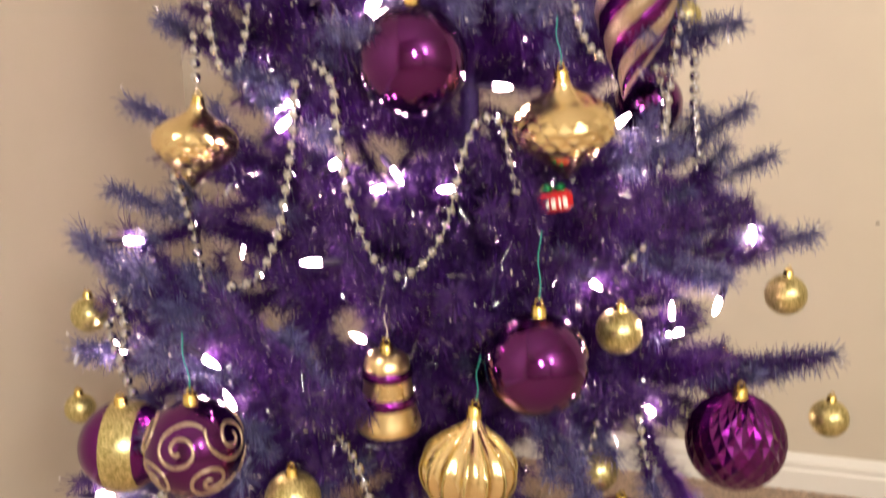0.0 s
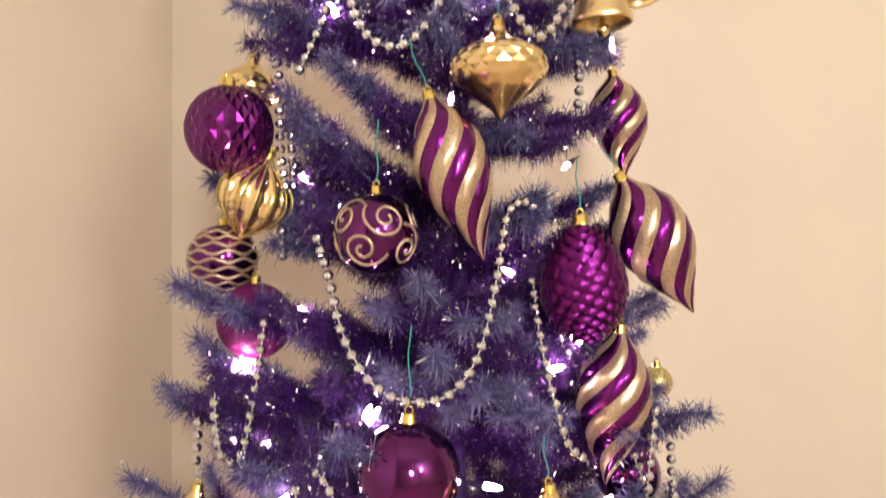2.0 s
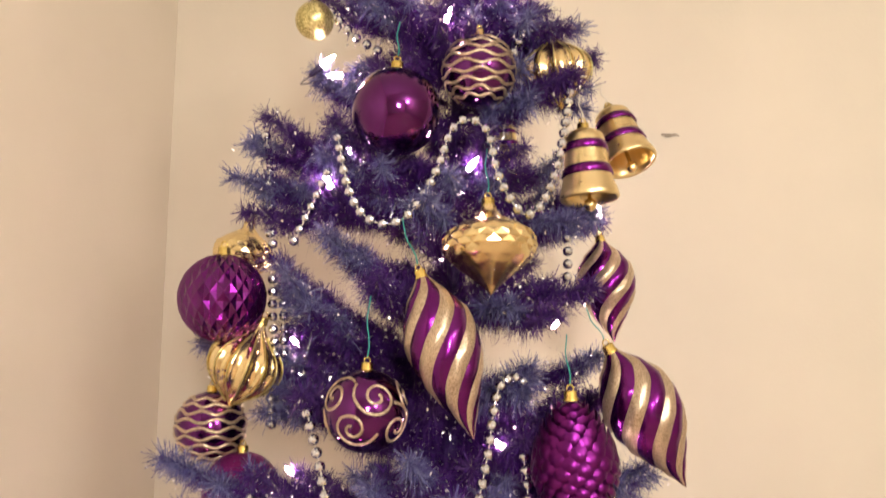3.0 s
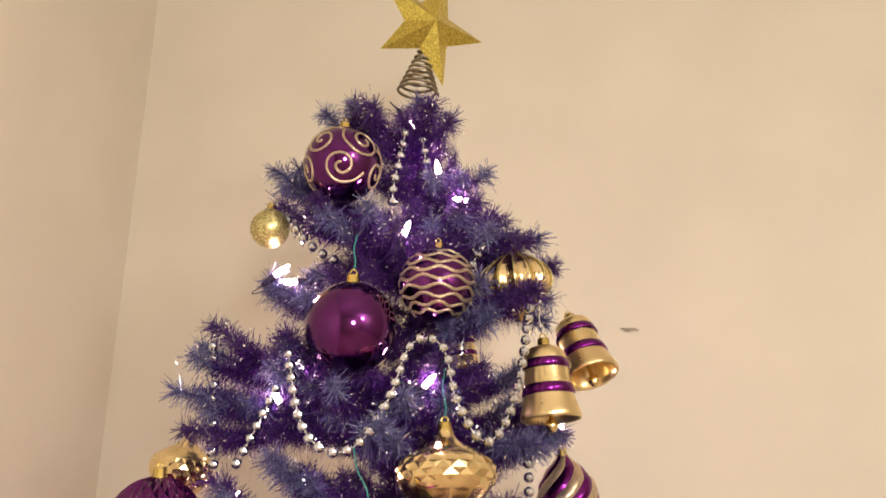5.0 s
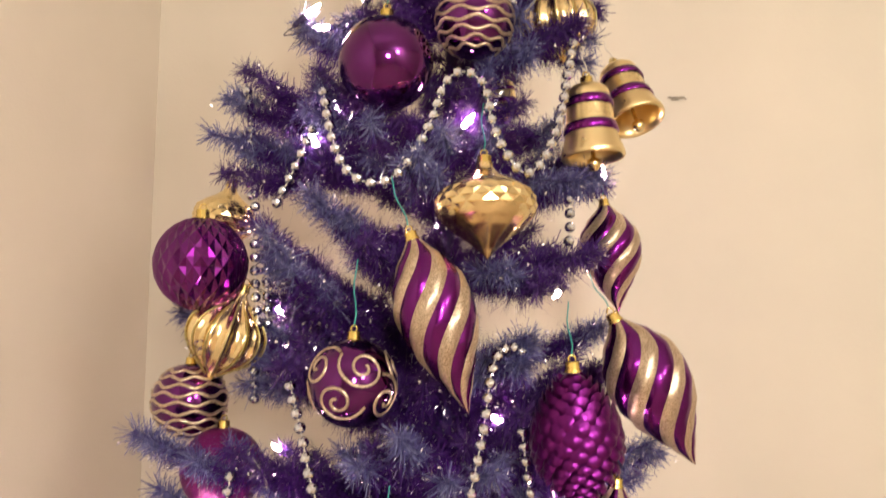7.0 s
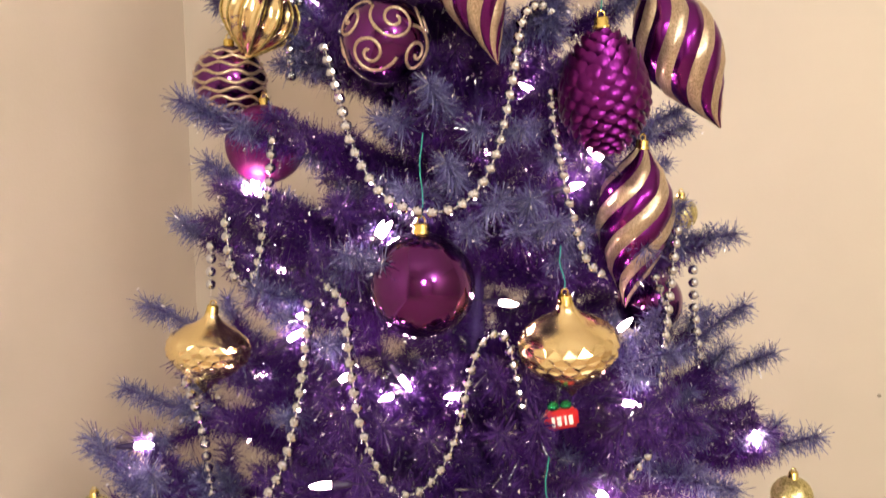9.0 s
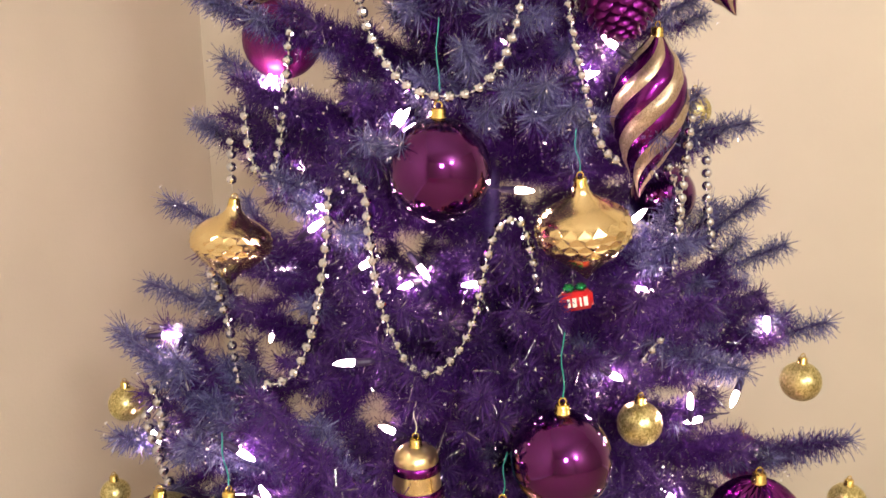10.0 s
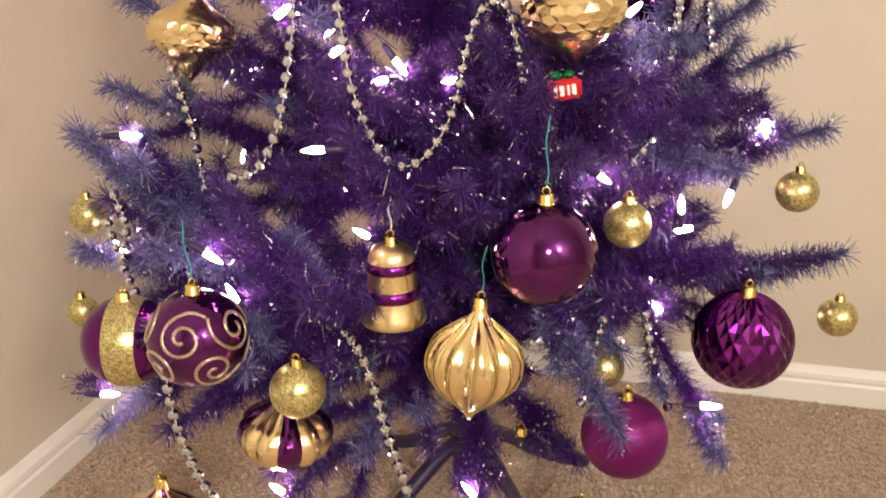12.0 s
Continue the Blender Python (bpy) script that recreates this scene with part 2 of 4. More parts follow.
structure("floor", "tan cut-pile carpet floor running to the walls", "floor", box(-0.1, WIDE + 0.1, -DEEP - 0.1, 0.1, -0.08, 0.0), CARPET)
structure("ceiling", "plain off-white painted ceiling", "ceiling", box(-0.1, WIDE + 0.1, -DEEP - 0.1, 0.1, HIGH, HIGH + 0.08), CEILING)
structure("wall_north", "cream painted plaster wall behind the tree", "wall", box(0, WIDE, 0, 0.1, 0, HIGH), WALL)
structure("wall_west", "cream painted plaster wall beside the tree", "wall", box(-0.1, 0, -DEEP, 0.1, 0, HIGH), WALL)
structure("wall_east", "cream painted plaster wall", "wall", box(WIDE, WIDE + 0.1, -DEEP, 0.1, 0, HIGH), WALL)
structure("wall_south", "cream painted plaster wall", "wall", box(-0.1, WIDE + 0.1, -DEEP - 0.1, -DEEP, 0, HIGH), WALL)


def baseboard(length):
    """A moulded skirting: straight foot, groove and rounded top, drawn out along x."""
    edge = [(0, 0), (0.013, 0), (0.013, 0.036), (0.010, 0.040), (0.010, 0.043), (0.0125, 0.046), (0.0115, 0.054), (0.007, 0.060), (0.003, 0.064), (0, 0.065)]
    verts = [(x, -d, z) for x in (0, length) for d, z in edge]
    n = len(edge)
    return verts, [(i, i + n, i + n + 1, i + 1) for i in range(n - 1)] + [tuple(range(n)), tuple(range(2 * n - 1, n - 1, -1))]


structure("baseboard_north", "white moulded wooden baseboard along the wall", "baseboard", baseboard(WIDE), TRIM)
ob = structure("baseboard_west", "white moulded wooden baseboard along the wall", "baseboard", baseboard(DEEP), TRIM)
ob.matrix_world = ROOM @ pose(0, -DEEP, 0, 0, 0, 90)

# carpet tufts where the floor comes into view
rng = np.random.default_rng(4)
verts, faces = [], []
COUNT = 60000
for x, y, a, h, lean in zip(rng.uniform(0.016, 1.5, COUNT), rng.uniform(-0.75, -0.016, COUNT), rng.uniform(0, 6.28, COUNT), rng.uniform(0.0012, 0.0032, COUNT), rng.uniform(-0.004, 0.004, COUNT)):
    n, w = len(verts), 0.0032
    c, s = w * math.cos(a), w * math.sin(a)
    verts += [(x - c, y - s, 0), (x + c, y + s, 0), (x - s * 0.8 + lean, y + c * 0.8 + lean, h), (x + s + lean, y - c - lean, 0.0)]
    faces += [(n, n + 1, n + 2), (n + 1, n + 3, n + 2), (n + 3, n, n + 2)]
ob = new("carpet_pile", mesh("carpet_pile", verts, faces, PILE))
ob.matrix_world = ROOM @ pose(0, 0, 0.001)
tagged(ob, "short tan carpet tufts covering the floor", "carpet", kind="stuff")

# a small dark scuff on the wall
bits = []
for dx, dz, rx, rz in ((0, 0, 0.008, 0.0035), (0.010, 0.001, 0.005, 0.0025), (-0.008, 0.002, 0.004, 0.0018), (0.016, -0.001, 0.0025, 0.0015)):
    v = [(dx, 0, dz)] + [(dx + rx * math.cos(i * 0.7) * (1 + 0.25 * math.sin(i * 2.3)), 0, dz + rz * math.sin(i * 0.7)) for i in range(9)]
    bits.append((v, [(0, i, i % 9 + 1) for i in range(1, 10)]))
ob = new("wall_scuff", mesh("wall_scuff", *join(bits), DIRT, False))
ob.matrix_world = pose(0.404, 1.3555, 1.379, 0, 0, -13.5)
tagged(ob, "small dark scuff mark on the cream wall", "scuff mark", kind="structure")
speck = new("wall_scuff", mesh("wall_speck", [(0.0035 * math.cos(i * 0.9), 0, 0.003 * math.sin(i * 0.9)) for i in range(7)], [tuple(range(7))], DIRT, False))
speck.matrix_world = pose(0.673, 1.2910, 0.471, 0, 0, -13.5)
tagged(speck, "tiny dark speck on the cream wall", "scuff mark", kind="structure")


# ---- the tree ----
AXIS = Vector((0.03, 0.985, 0))
TREE = thing("christmas_tree", "purple artificial christmas tree with lavender tinsel tips in the room corner", "christmas tree", pose(AXIS.x, AXIS.y, 0))


def needles(line, reach, per_metre, seed, start=0.0, low=0.55, high=1.25, wide=1.0, stray=0.22, taper=0.35, blunt=False):
    """Film needles set round a wire; returns verts and faces of thin tapered blades."""
    r = np.random.default_rng(seed)
    pts = np.array([tuple(p) for p in line])
    seg = np.linalg.norm(np.diff(pts, axis=0), axis=1)
    along = np.concatenate([[0], np.cumsum(seg)])
    count = int(along[-1] * (1 - start) * per_metre)
    s = r.uniform(start * along[-1], along[-1], count)
    k = np.clip(np.searchsorted(along, s) - 1, 0, len(seg) - 1)
    f = ((s - along[k]) / seg[k])[:, None]
    base = pts[k] * (1 - f) + pts[k + 1] * f
    way = (pts[k + 1] - pts[k]) / seg[k][:, None]
    ref = np.where(np.abs(way[:, 2:3]) < 0.9, np.array([[0, 0, 1.0]]), np.array([[1.0, 0, 0]]))
    a = np.cross(way, ref)
    a /= np.linalg.norm(a, axis=1)[:, None]
    b = np.cross(way, a)
    t = r.uniform(0, 2 * math.pi, count)[:, None]
    out = np.cos(t) * a + np.sin(t) * b
    tilt = r.uniform(low, high, count)[:, None]
    dirn = np.cos(tilt) * way + np.sin(tilt) * out + r.normal(size=(count, 3)) * stray
    dirn /= np.linalg.norm(dirn, axis=1)[:, None]
    length = (reach * r.uniform(0.4, 1.1, count) * np.clip(1.2 - taper * s / along[-1], 0.45, 1.1))[:, None]
    flat = np.cross(dirn, r.normal(size=(count, 3)))
    flat /= np.linalg.norm(flat, axis=1)[:, None]
    w = r.uniform(0.00040, 0.00075, count)[:, None] * wide
    bend = r.normal(size=(count, 3)) * (0.0011 if blunt else 0.0028)
    tip = base + dirn * length + bend * 2.2 - np.array([[0, 0, 0.002]])
    if blunt:
        v = np.stack([base + flat * w * 0.7, tip + flat * w, tip - flat * w * 0.6, base - flat * w * 0.7], axis=1)
    else:
        v = np.stack([base + flat * w, base - flat * w, tip], axis=1)
    return v.reshape(-1, 3), count


def blades(v, count):
    k = len(v) // count
    return [tuple(range(i * k, i * k + k)) for i in range(count)]


def branch_meshes(length, seed, spread=1.0):
    """One branch along +x: wire, purple needles inside and lavender ones near the tips, with side twigs. The inner
    purple is darkened to carry crown shade.
    """
    r = random.Random(seed)
    main = glide([(0, 0, 0), (length * 0.35, r.uniform(-0.01, 0.01), -0.004), (length * 0.7, r.uniform(-0.015, 0.015), 0.002), (length, 0, length * 0.06)], 6)
    lines = [(main, 0.10)]
    twigs = max(2, int(length / 0.055))
    for i in range(twigs):
        f = 0.25 + 0.62 * i / twigs
        p = main[int(f * (len(main) - 1))]
        side = 1 if i % 2 else -1
        size = (0.055 + 0.30 * length * (1 - f)) * r.uniform(0.8, 1.15) * (0.6 + 0.4 * spread)
        yaw, up = side * spread * r.uniform(0.35, 1.0), spread * (r.uniform(-0.3, 0.3) if length < 0.3 else r.uniform(-0.5, 0.5))
        d = Vector((math.cos(yaw) * math.cos(up), math.sin(yaw) * math.cos(up), math.sin(up)))
        lines.append((glide([p, p + d * size * 0.5 + Vector((0, 0, -0.003)), p + d * size + Vector((0, 0, size * 0.1))], 5), 0.0))
    inner, tips, wires = [], [], []
    for i, (line, start) in enumerate(lines):
        wires.append(tube(line, 0.0016 if i == 0 else 0.001, 4))
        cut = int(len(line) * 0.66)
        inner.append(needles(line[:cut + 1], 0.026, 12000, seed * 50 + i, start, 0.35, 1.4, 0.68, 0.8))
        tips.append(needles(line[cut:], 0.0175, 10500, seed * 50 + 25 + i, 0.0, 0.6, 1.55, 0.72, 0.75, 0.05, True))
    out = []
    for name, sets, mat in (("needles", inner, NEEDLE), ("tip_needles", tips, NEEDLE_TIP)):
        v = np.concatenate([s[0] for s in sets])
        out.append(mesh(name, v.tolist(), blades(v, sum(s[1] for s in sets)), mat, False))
    # added silver triangles at needle ends that stand in for glints of light
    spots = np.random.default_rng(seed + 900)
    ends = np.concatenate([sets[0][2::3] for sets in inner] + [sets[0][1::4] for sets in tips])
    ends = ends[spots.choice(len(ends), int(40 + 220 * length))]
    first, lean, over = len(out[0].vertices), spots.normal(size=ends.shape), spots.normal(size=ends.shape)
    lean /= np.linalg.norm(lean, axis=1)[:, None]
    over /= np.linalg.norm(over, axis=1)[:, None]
    glints_at = np.stack([ends, ends + lean * 0.0036, ends + over * 0.0030], axis=1).reshape(-1, 3)
    v = np.concatenate([s[0] for s in inner])
    whole = mesh("needles", np.concatenate([v, glints_at]).tolist(), blades(v, sum(s[1] for s in inner)) + [(first + 3 * i, first + 3 * i + 1, first + 3 * i + 2) for i in range(len(ends))], NEEDLE, False)
    whole.materials.append(GLINT_FLECK)
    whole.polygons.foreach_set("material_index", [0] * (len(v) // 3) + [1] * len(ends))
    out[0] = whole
    # darker copy of the tips, its colour holding the shade of inner branches
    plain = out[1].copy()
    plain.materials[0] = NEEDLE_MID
    return [mesh("branch_wire", *join(wires), STEM)] + out + [plain]


SIZES = (0.10, 0.15, 0.20, 0.26, 0.32, 0.38)
KINDS = {size: [branch_meshes(size, 10 + i * 3 + j) for j in range(3)] for i, size in enumerate(SIZES)}
SLIM = {size: [branch_meshes(size, 60 + i * 2 + j, 0.4) for j in range(2)] for i, size in enumerate(SIZES)}
turn = random.Random(8)


def branch(root, tip, pale=True, slim=False):
    """A branch from the trunk to its tip, in the tree's own coordinates."""
    way = Vector(tip) - Vector(root)
    size = min(SIZES, key=lambda s: abs(s - way.length))
    x = way.normalized()
    y = Vector((0, 0, 1)).cross(x)
    y = y.normalized() if y.length > 0.05 else Vector((0, 1, 0))
    z = x.cross(y)
    k = way.length / size
    m = Matrix((x * k, y, z)).transposed().to_4x4()
    m = Matrix.Translation(root) @ m @ Matrix.Rotation(turn.uniform(-0.3, 0.3), 4, "X")
    wire, inner, tips, plain = turn.choice((SLIM if slim else KINDS)[size])
    ob = part("branch", wire, TREE, "", m)
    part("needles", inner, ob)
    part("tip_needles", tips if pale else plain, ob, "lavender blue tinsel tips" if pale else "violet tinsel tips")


part("trunk", mesh("trunk", *tube([(0, 0, z) for z in np.linspace(0.06, 1.52, 14)], [0.016 - 0.012 * i / 13 for i in range(14)], 10), STEM), TREE)
v, c = needles([Vector((0, 0, z)) for z in np.linspace(0.2, 1.53, 12)], 0.036, 11000, 77)
part("trunk_needles", mesh("trunk_needles", v.tolist(), blades(v, c), NEEDLE, False), TREE)
part("stand_collar", mesh("stand_collar", *lathe([(0.0, 0.17), (0.021, 0.17), (0.023, 0.165), (0.023, 0.06), (0.019, 0.05), (0, 0.05)], 20), STAND), TREE)
for i in range(4):
    leg = glide([(0.018, 0, 0.13), (0.06, 0, 0.11), (0.14, 0, 0.05), (0.215, 0, 0.008)], 5)
    part("stand_leg", mesh("stand_leg", *tube(leg, 0.0105, 8), STAND), TREE, "dark purple stand leg", pose(0, 0, 0, 0, 0, 35 + 90 * i))


def reach(z):
    """How far the crown reaches out at a height."""
    table = ((0.22, 0.30), (0.38, 0.40), (0.55, 0.38), (0.72, 0.33), (0.90, 0.28), (1.10, 0.25), (1.25, 0.235), (1.38, 0.165), (1.50, 0.07), (1.56, 0.03))
    for (z0, r0), (z1, r1) in zip(table, table[1:]):
        if z <= z1:
            return r0 + (r1 - r0) * max(0, (z - z0) / (z1 - z0))
    return 0.03


# ---- star on its spring ----
STAR = pose(0.035, 0.965, 1.682, 2, 18, 22)
star = thing("tree_topper_star", "gold glitter five-pointed star on a wire spring cone", "tree topper", STAR)
verts = [(0, -0.023, 0), (0, 0.023, 0)]
for i in range(10):
    a = math.pi / 2 + math.pi * i / 5
    r = 0.078 if i % 2 == 0 else 0.033
    verts.append((r * math.cos(a), 0, r * math.sin(a)))
faces = [(0, 2 + i, 2 + (i + 1) % 10) for i in range(10)] + [(1, 2 + (i + 1) % 10, 2 + i) for i in range(10)]
part("star", mesh("star", verts, faces, STAR_GLITTER, False), star)
coil = [((0.004 + 0.022 * t) * math.cos(50 * t), (0.004 + 0.022 * t) * math.sin(50 * t), -0.028 - 0.062 * t) for t in np.linspace(0, 1, 160)]
part("spring", mesh("spring", *tube(coil, 0.0019, 6), WIRE), star, "coiled wire spring", STAR.to_3x3().inverted().to_4x4() @ pose(-0.004, 0.006, 0.0, 0, 4, 0))


# ---- ornaments ----
KEEP = []
HANG = []


def hung(top, bottom, spin=0.0):
    """The pose of an ornament whose crown is at top and whose foot points at bottom."""
    z = (Vector(top) - Vector(bottom)).normalized()
    x = Vector((0, 1, 0)).cross(z).normalized()
    y = z.cross(x)
    return Matrix.Translation(top) @ Matrix((x, y, z)).transposed().to_4x4() @ Matrix.Rotation(spin, 4, "Z")


def crown(owner, size, thread=0.0, mat=None):
    """The ribbed foil cap, its wire loop and the hook or thread above."""
    prof = [(0.0, size * 0.95), (size * 0.72, size * 0.95), (size * 0.80, size * 0.85), (size * 0.82, size * 0.1), (size * 0.98, -size * 0.12), (size * 0.98, -size * 0.25)]
    v, f = lathe(prof, 28, lambda a, t: 1 + 0.045 * math.cos(14 * a))
    HANG.append((owner.matrix_basis.translation + Vector((0, 0, size * 1.5 + max(0.010, thread))), True))
    cap = part("cap", mesh("cap", v, f, CAP), owner, "ribbed gold foil cap")
    ring = [(size * 0.42 * math.cos(t), 0, size * (1.25 + 0.42 * math.sin(t))) for t in np.linspace(-0.6, math.pi + 0.6, 14)]
    part("loop", mesh("loop", *tube(ring, size * 0.09, 6), CAP), cap)
    if thread:
        line = [(0, 0, size * 1.6)] + [(0.0015 * math.sin(i * 1.3), 0.001 * i, size * 1.6 + thread * i / 6) for i in range(1, 7)]
        part("thread", mesh("thread", *tube(line, 0.0007, 5), mat or THREAD), owner, "thin teal hanging thread")


def sphere_profile(r, rows=30, low=0.0, high=1.0):
    return [(r * math.sin(math.pi * (low + (high - low) * j / rows)), -r + r * math.cos(math.pi * (low + (high - low) * j / rows))) for j in range(rows + 1)]


def at_sphere(r, lat, lon, full=0.0):
    return Vector((r * math.cos(lat) * math.cos(lon), r * math.cos(lat) * math.sin(lon), r * math.sin(lat) - (full or r)))


def plain_ball(name, label, centre, r, mat, thread=0.0, group="ornaments"):
    top = Vector(centre) + Vector((0, 0, r))
    KEEP.append((Vector(centre), r))
    ob = thing(name, label, "ornament", hung(top, centre), group)
    part("body", mesh("body", *lathe(sphere_profile(r), 48), mat), ob)
    crown(ob, max(0.006, r * 0.17), thread)
    return ob


def facet_ball(label, centre, r):
    """A ball pressed all over with small diamonds."""
    top = Vector(centre) + Vector((0, 0, r))
    KEEP.append((Vector(centre), r))
    ob = thing("faceted_ball_ornament", label, "ornament", hung(top, centre), "ornaments")
    around, rows = 21, 15
    verts, faces = [], []
    for j in range(rows + 1):
        for i in range(around):
            verts.append(at_sphere(r, math.pi / 2 - math.pi * j / rows, 2 * math.pi * (i + 0.5 * (j % 2)) / around))
    for j in range(1, rows):
        for i in range(around):
            o = j % 2
            up = ((i + o) % around) + (j - 1) * around
            down = ((i + o) % around) + (j + 1) * around
            a, b = j * around + i, j * around + (i + 1) % around
            centre_v = (verts[a] + verts[b] + verts[up] + verts[down]) / 4
            inward = (Vector((0, 0, -r)) - centre_v).normalized() * r * 0.028
            verts.append(centre_v + inward)
            n = len(verts) - 1
            faces += [(a, n, up), (up, n, b), (b, n, down), (down, n, a)]
    part("body", mesh("body", verts, faces, PURPLE_FACET, False), ob)
    crown(ob, r * 0.17)
    return ob


def swirl_ball(label, centre, r, spin, thread=0.0):
    """A polished ball with raised glitter scrolls."""
    top = Vector(centre) + Vector((0, 0, r))
    KEEP.append((Vector(centre), r))
    ob = thing("scroll_ball_ornament", label, "ornament", hung(top, centre, spin), "ornaments")
    part("body", mesh("body", *lathe(sphere_profile(r), 48), PURPLE), ob)
    for k, (lat, lon, size, sense) in enumerate([(0.42, 0.0, 0.52, 1), (-0.35, 0.62, 0.50, -1), (0.42, 1.26, 0.50, 1), (-0.35, 1.88, 0.52, -1), (0.42, 2.5, 0.5, 1), (-0.35, 3.14, 0.5, 1),
                                                 (0.42, 3.77, 0.52, -1), (-0.35, 4.4, 0.5, 1), (0.42, 5.03, 0.5, -1), (-0.35, 5.65, 0.5, 1)]):
        line = []
        for t in np.linspace(0, 1, 46):
            turn_ = sense * (0.7 + t * 2 * math.pi * 1.75) + k
            rad = size * (0.12 + 0.88 * t) * (1.0 if t < 0.9 else 1 + (t - 0.9) * 3)
            line.append(at_sphere(r * 0.988, lat + rad * math.sin(turn_), lon + rad * math.cos(turn_) / max(0.35, math.cos(lat)), r))
        part("glitter_scroll", mesh("glitter_scroll", *tube(line, r * 0.042, 6), PALE_GLITTER), ob, "champagne glitter scroll")
    crown(ob, r * 0.17, thread)
    return ob


def wave_ball(label, centre, r, spin):
    """A polished ball ringed with glitter waves that meet and part."""
    top = Vector(centre) + Vector((0, 0, r))
    KEEP.append((Vector(centre), r))
    ob = thing("wave_ball_ornament", label, "ornament", hung(top, centre, spin), "ornaments")
    part("body", mesh("body", *lathe(sphere_profile(r), 48), PURPLE), ob)
    for k in range(9):
        lat = 0.95 - 0.235 * k
        line = [at_sphere(r * 0.985, lat + 0.058 * (1 if k % 2 else -1) * math.cos(7 * t), t, r) for t in np.linspace(0, 2 * math.pi, 110)]
        part("glitter_wave", mesh("glitter_wave", *tube(line, r * 0.052, 6), PALE_GLITTER), ob, "champagne glitter wave line")
    crown(ob, r * 0.17)
    return ob


ONION = ((0.12, 0.0), (0.15, 0.05), (0.22, 0.10), (0.38, 0.16), (0.62, 0.23), (0.82, 0.30), (0.95, 0.38), (1.0, 0.47), (0.98, 0.55), (0.90, 0.63), (0.75, 0.71),
         (0.56, 0.78), (0.36, 0.84), (0.21, 0.89), (0.13, 0.94), (0.07, 0.985), (0.0, 1.0))
FULL = ((0.16, 0.0), (0.18, 0.05), (0.25, 0.10), (0.42, 0.16), (0.66, 0.22), (0.86, 0.29), (0.97, 0.37), (1.0, 0.46), (0.97, 0.54), (0.87, 0.62), (0.70, 0.70),
        (0.49, 0.78), (0.31, 0.85), (0.17, 0.91), (0.08, 0.96), (0.0, 1.0))


def onion_profile(r, length, rows=44, outline=None):
    """The onion's outline, resampled evenly."""
    out = []
    for j in range(rows + 1):
        t = j / rows
        for (a, s), (b, e) in zip(outline or ONION, (outline or ONION)[1:]):
            if s <= t <= e:
                out.append((r * (a + (b - a) * (t - s) / (e - s)), -length * t))
                break
    return out


def onion(name, label, top, bottom, r, style, spin=0.0, thread=0.0):
    """A pointed onion ornament: ribbed, faceted round its waist, or striped."""
    length = (Vector(top) - Vector(bottom)).length
    KEEP.extend((Vector(top).lerp(Vector(bottom), k), r * 0.85) for k in (0.3, 0.6))
    KEEP.append((Vector(bottom), 0.014))
    ob = thing(name, label, "ornament", hung(top, bottom, spin), "ornaments")
    if style == "ribbed":
        v, f = lathe(onion_profile(r, length), 120, lambda a, t: 1 - 0.15 * abs(math.sin(7 * a)) ** 0.8 * min(1, 5 * t) * min(1, 4 * (1 - t)))
        part("body", mesh("body", v, f, GOLD), ob)
        for k in range(14):
            a = 2 * math.pi * k / 14
            line = [(rad * 1.006 * math.cos(a), rad * 1.006 * math.sin(a), z) for rad, z in onion_profile(r, length)[6:-3:2]]
            part("glitter_rib", mesh("glitter_rib", *tube(line, r * 0.018, 4), GOLD_GLITTER), ob)
    elif style == "striped":
        prof = onion_profile(r, length)
        for k in range(12):
            verts, faces = [], []
            for j, (rad, z) in enumerate(prof):
                for i in range(7):
                    a = 2 * math.pi * (k + i / 6) / 12
                    g = rad * (1 + 0.07 * math.sin(math.pi * i / 6))
                    verts.append((g * math.cos(a), g * math.sin(a), z))
            for j in range(len(prof) - 1):
                for i in range(6):
                    n = j * 7 + i
                    faces.append((n, n + 7, n + 8, n + 1))
            part("gore", mesh("gore", verts, faces, PURPLE if k % 3 == 0 else GOLD), ob, "purple stripe" if k % 3 == 0 else "gold stripe")
    else:
        prof = onion_profile(r, length, 44, FULL)
        part("body", mesh("body", *lathe(prof, 64, lambda a, t: 1 - (0.03 * abs(math.sin(6 * a)) if t > 0.62 else 0.0)), GOLD), ob)
        around, verts, faces = 20, [], []
        levels = [0.30, 0.37, 0.44, 0.51, 0.58]
        prof_at = lambda t: onion_profile(r, length, 100, FULL)[int(t * 100)]
        for j, t in enumerate(levels):
            rad, z = prof_at(t)
            for i in range(around):
                a = 2 * math.pi * (i + 0.5 * (j % 2)) / around
                verts.append((rad * 1.012 * math.cos(a), rad * 1.012 * math.sin(a), z))
        for j in range(len(levels) - 1):
            for i in range(around):
                o = j % 2
                a, b = j * around + i, j * around + (i + 1) % around
                c, d = (j + 1) * around + (i + o) % around, (j + 1) * around + (i + o + 1) % around
                p = [Vector(verts[q]) for q in ((a, b, c) if not o else (a, b, c))]
                hub = (p[0] + p[1] + p[2]) / 3
                hub += Vector((hub.x, hub.y, 0)).normalized() * r * 0.045
                verts.append(tuple(hub))
                n = len(verts) - 1
                faces += [(n, a, c), (n, b, a), (n, c, b)]
                if not o:
                    faces.append((b, c, d))
                else:
                    faces.append((b, c, d))
        part("facet_band", mesh("facet_band", verts, faces, GOLD, False), ob, "gold band of pressed triangles")
    crown(ob, max(0.007, r * 0.17), thread)
    return ob


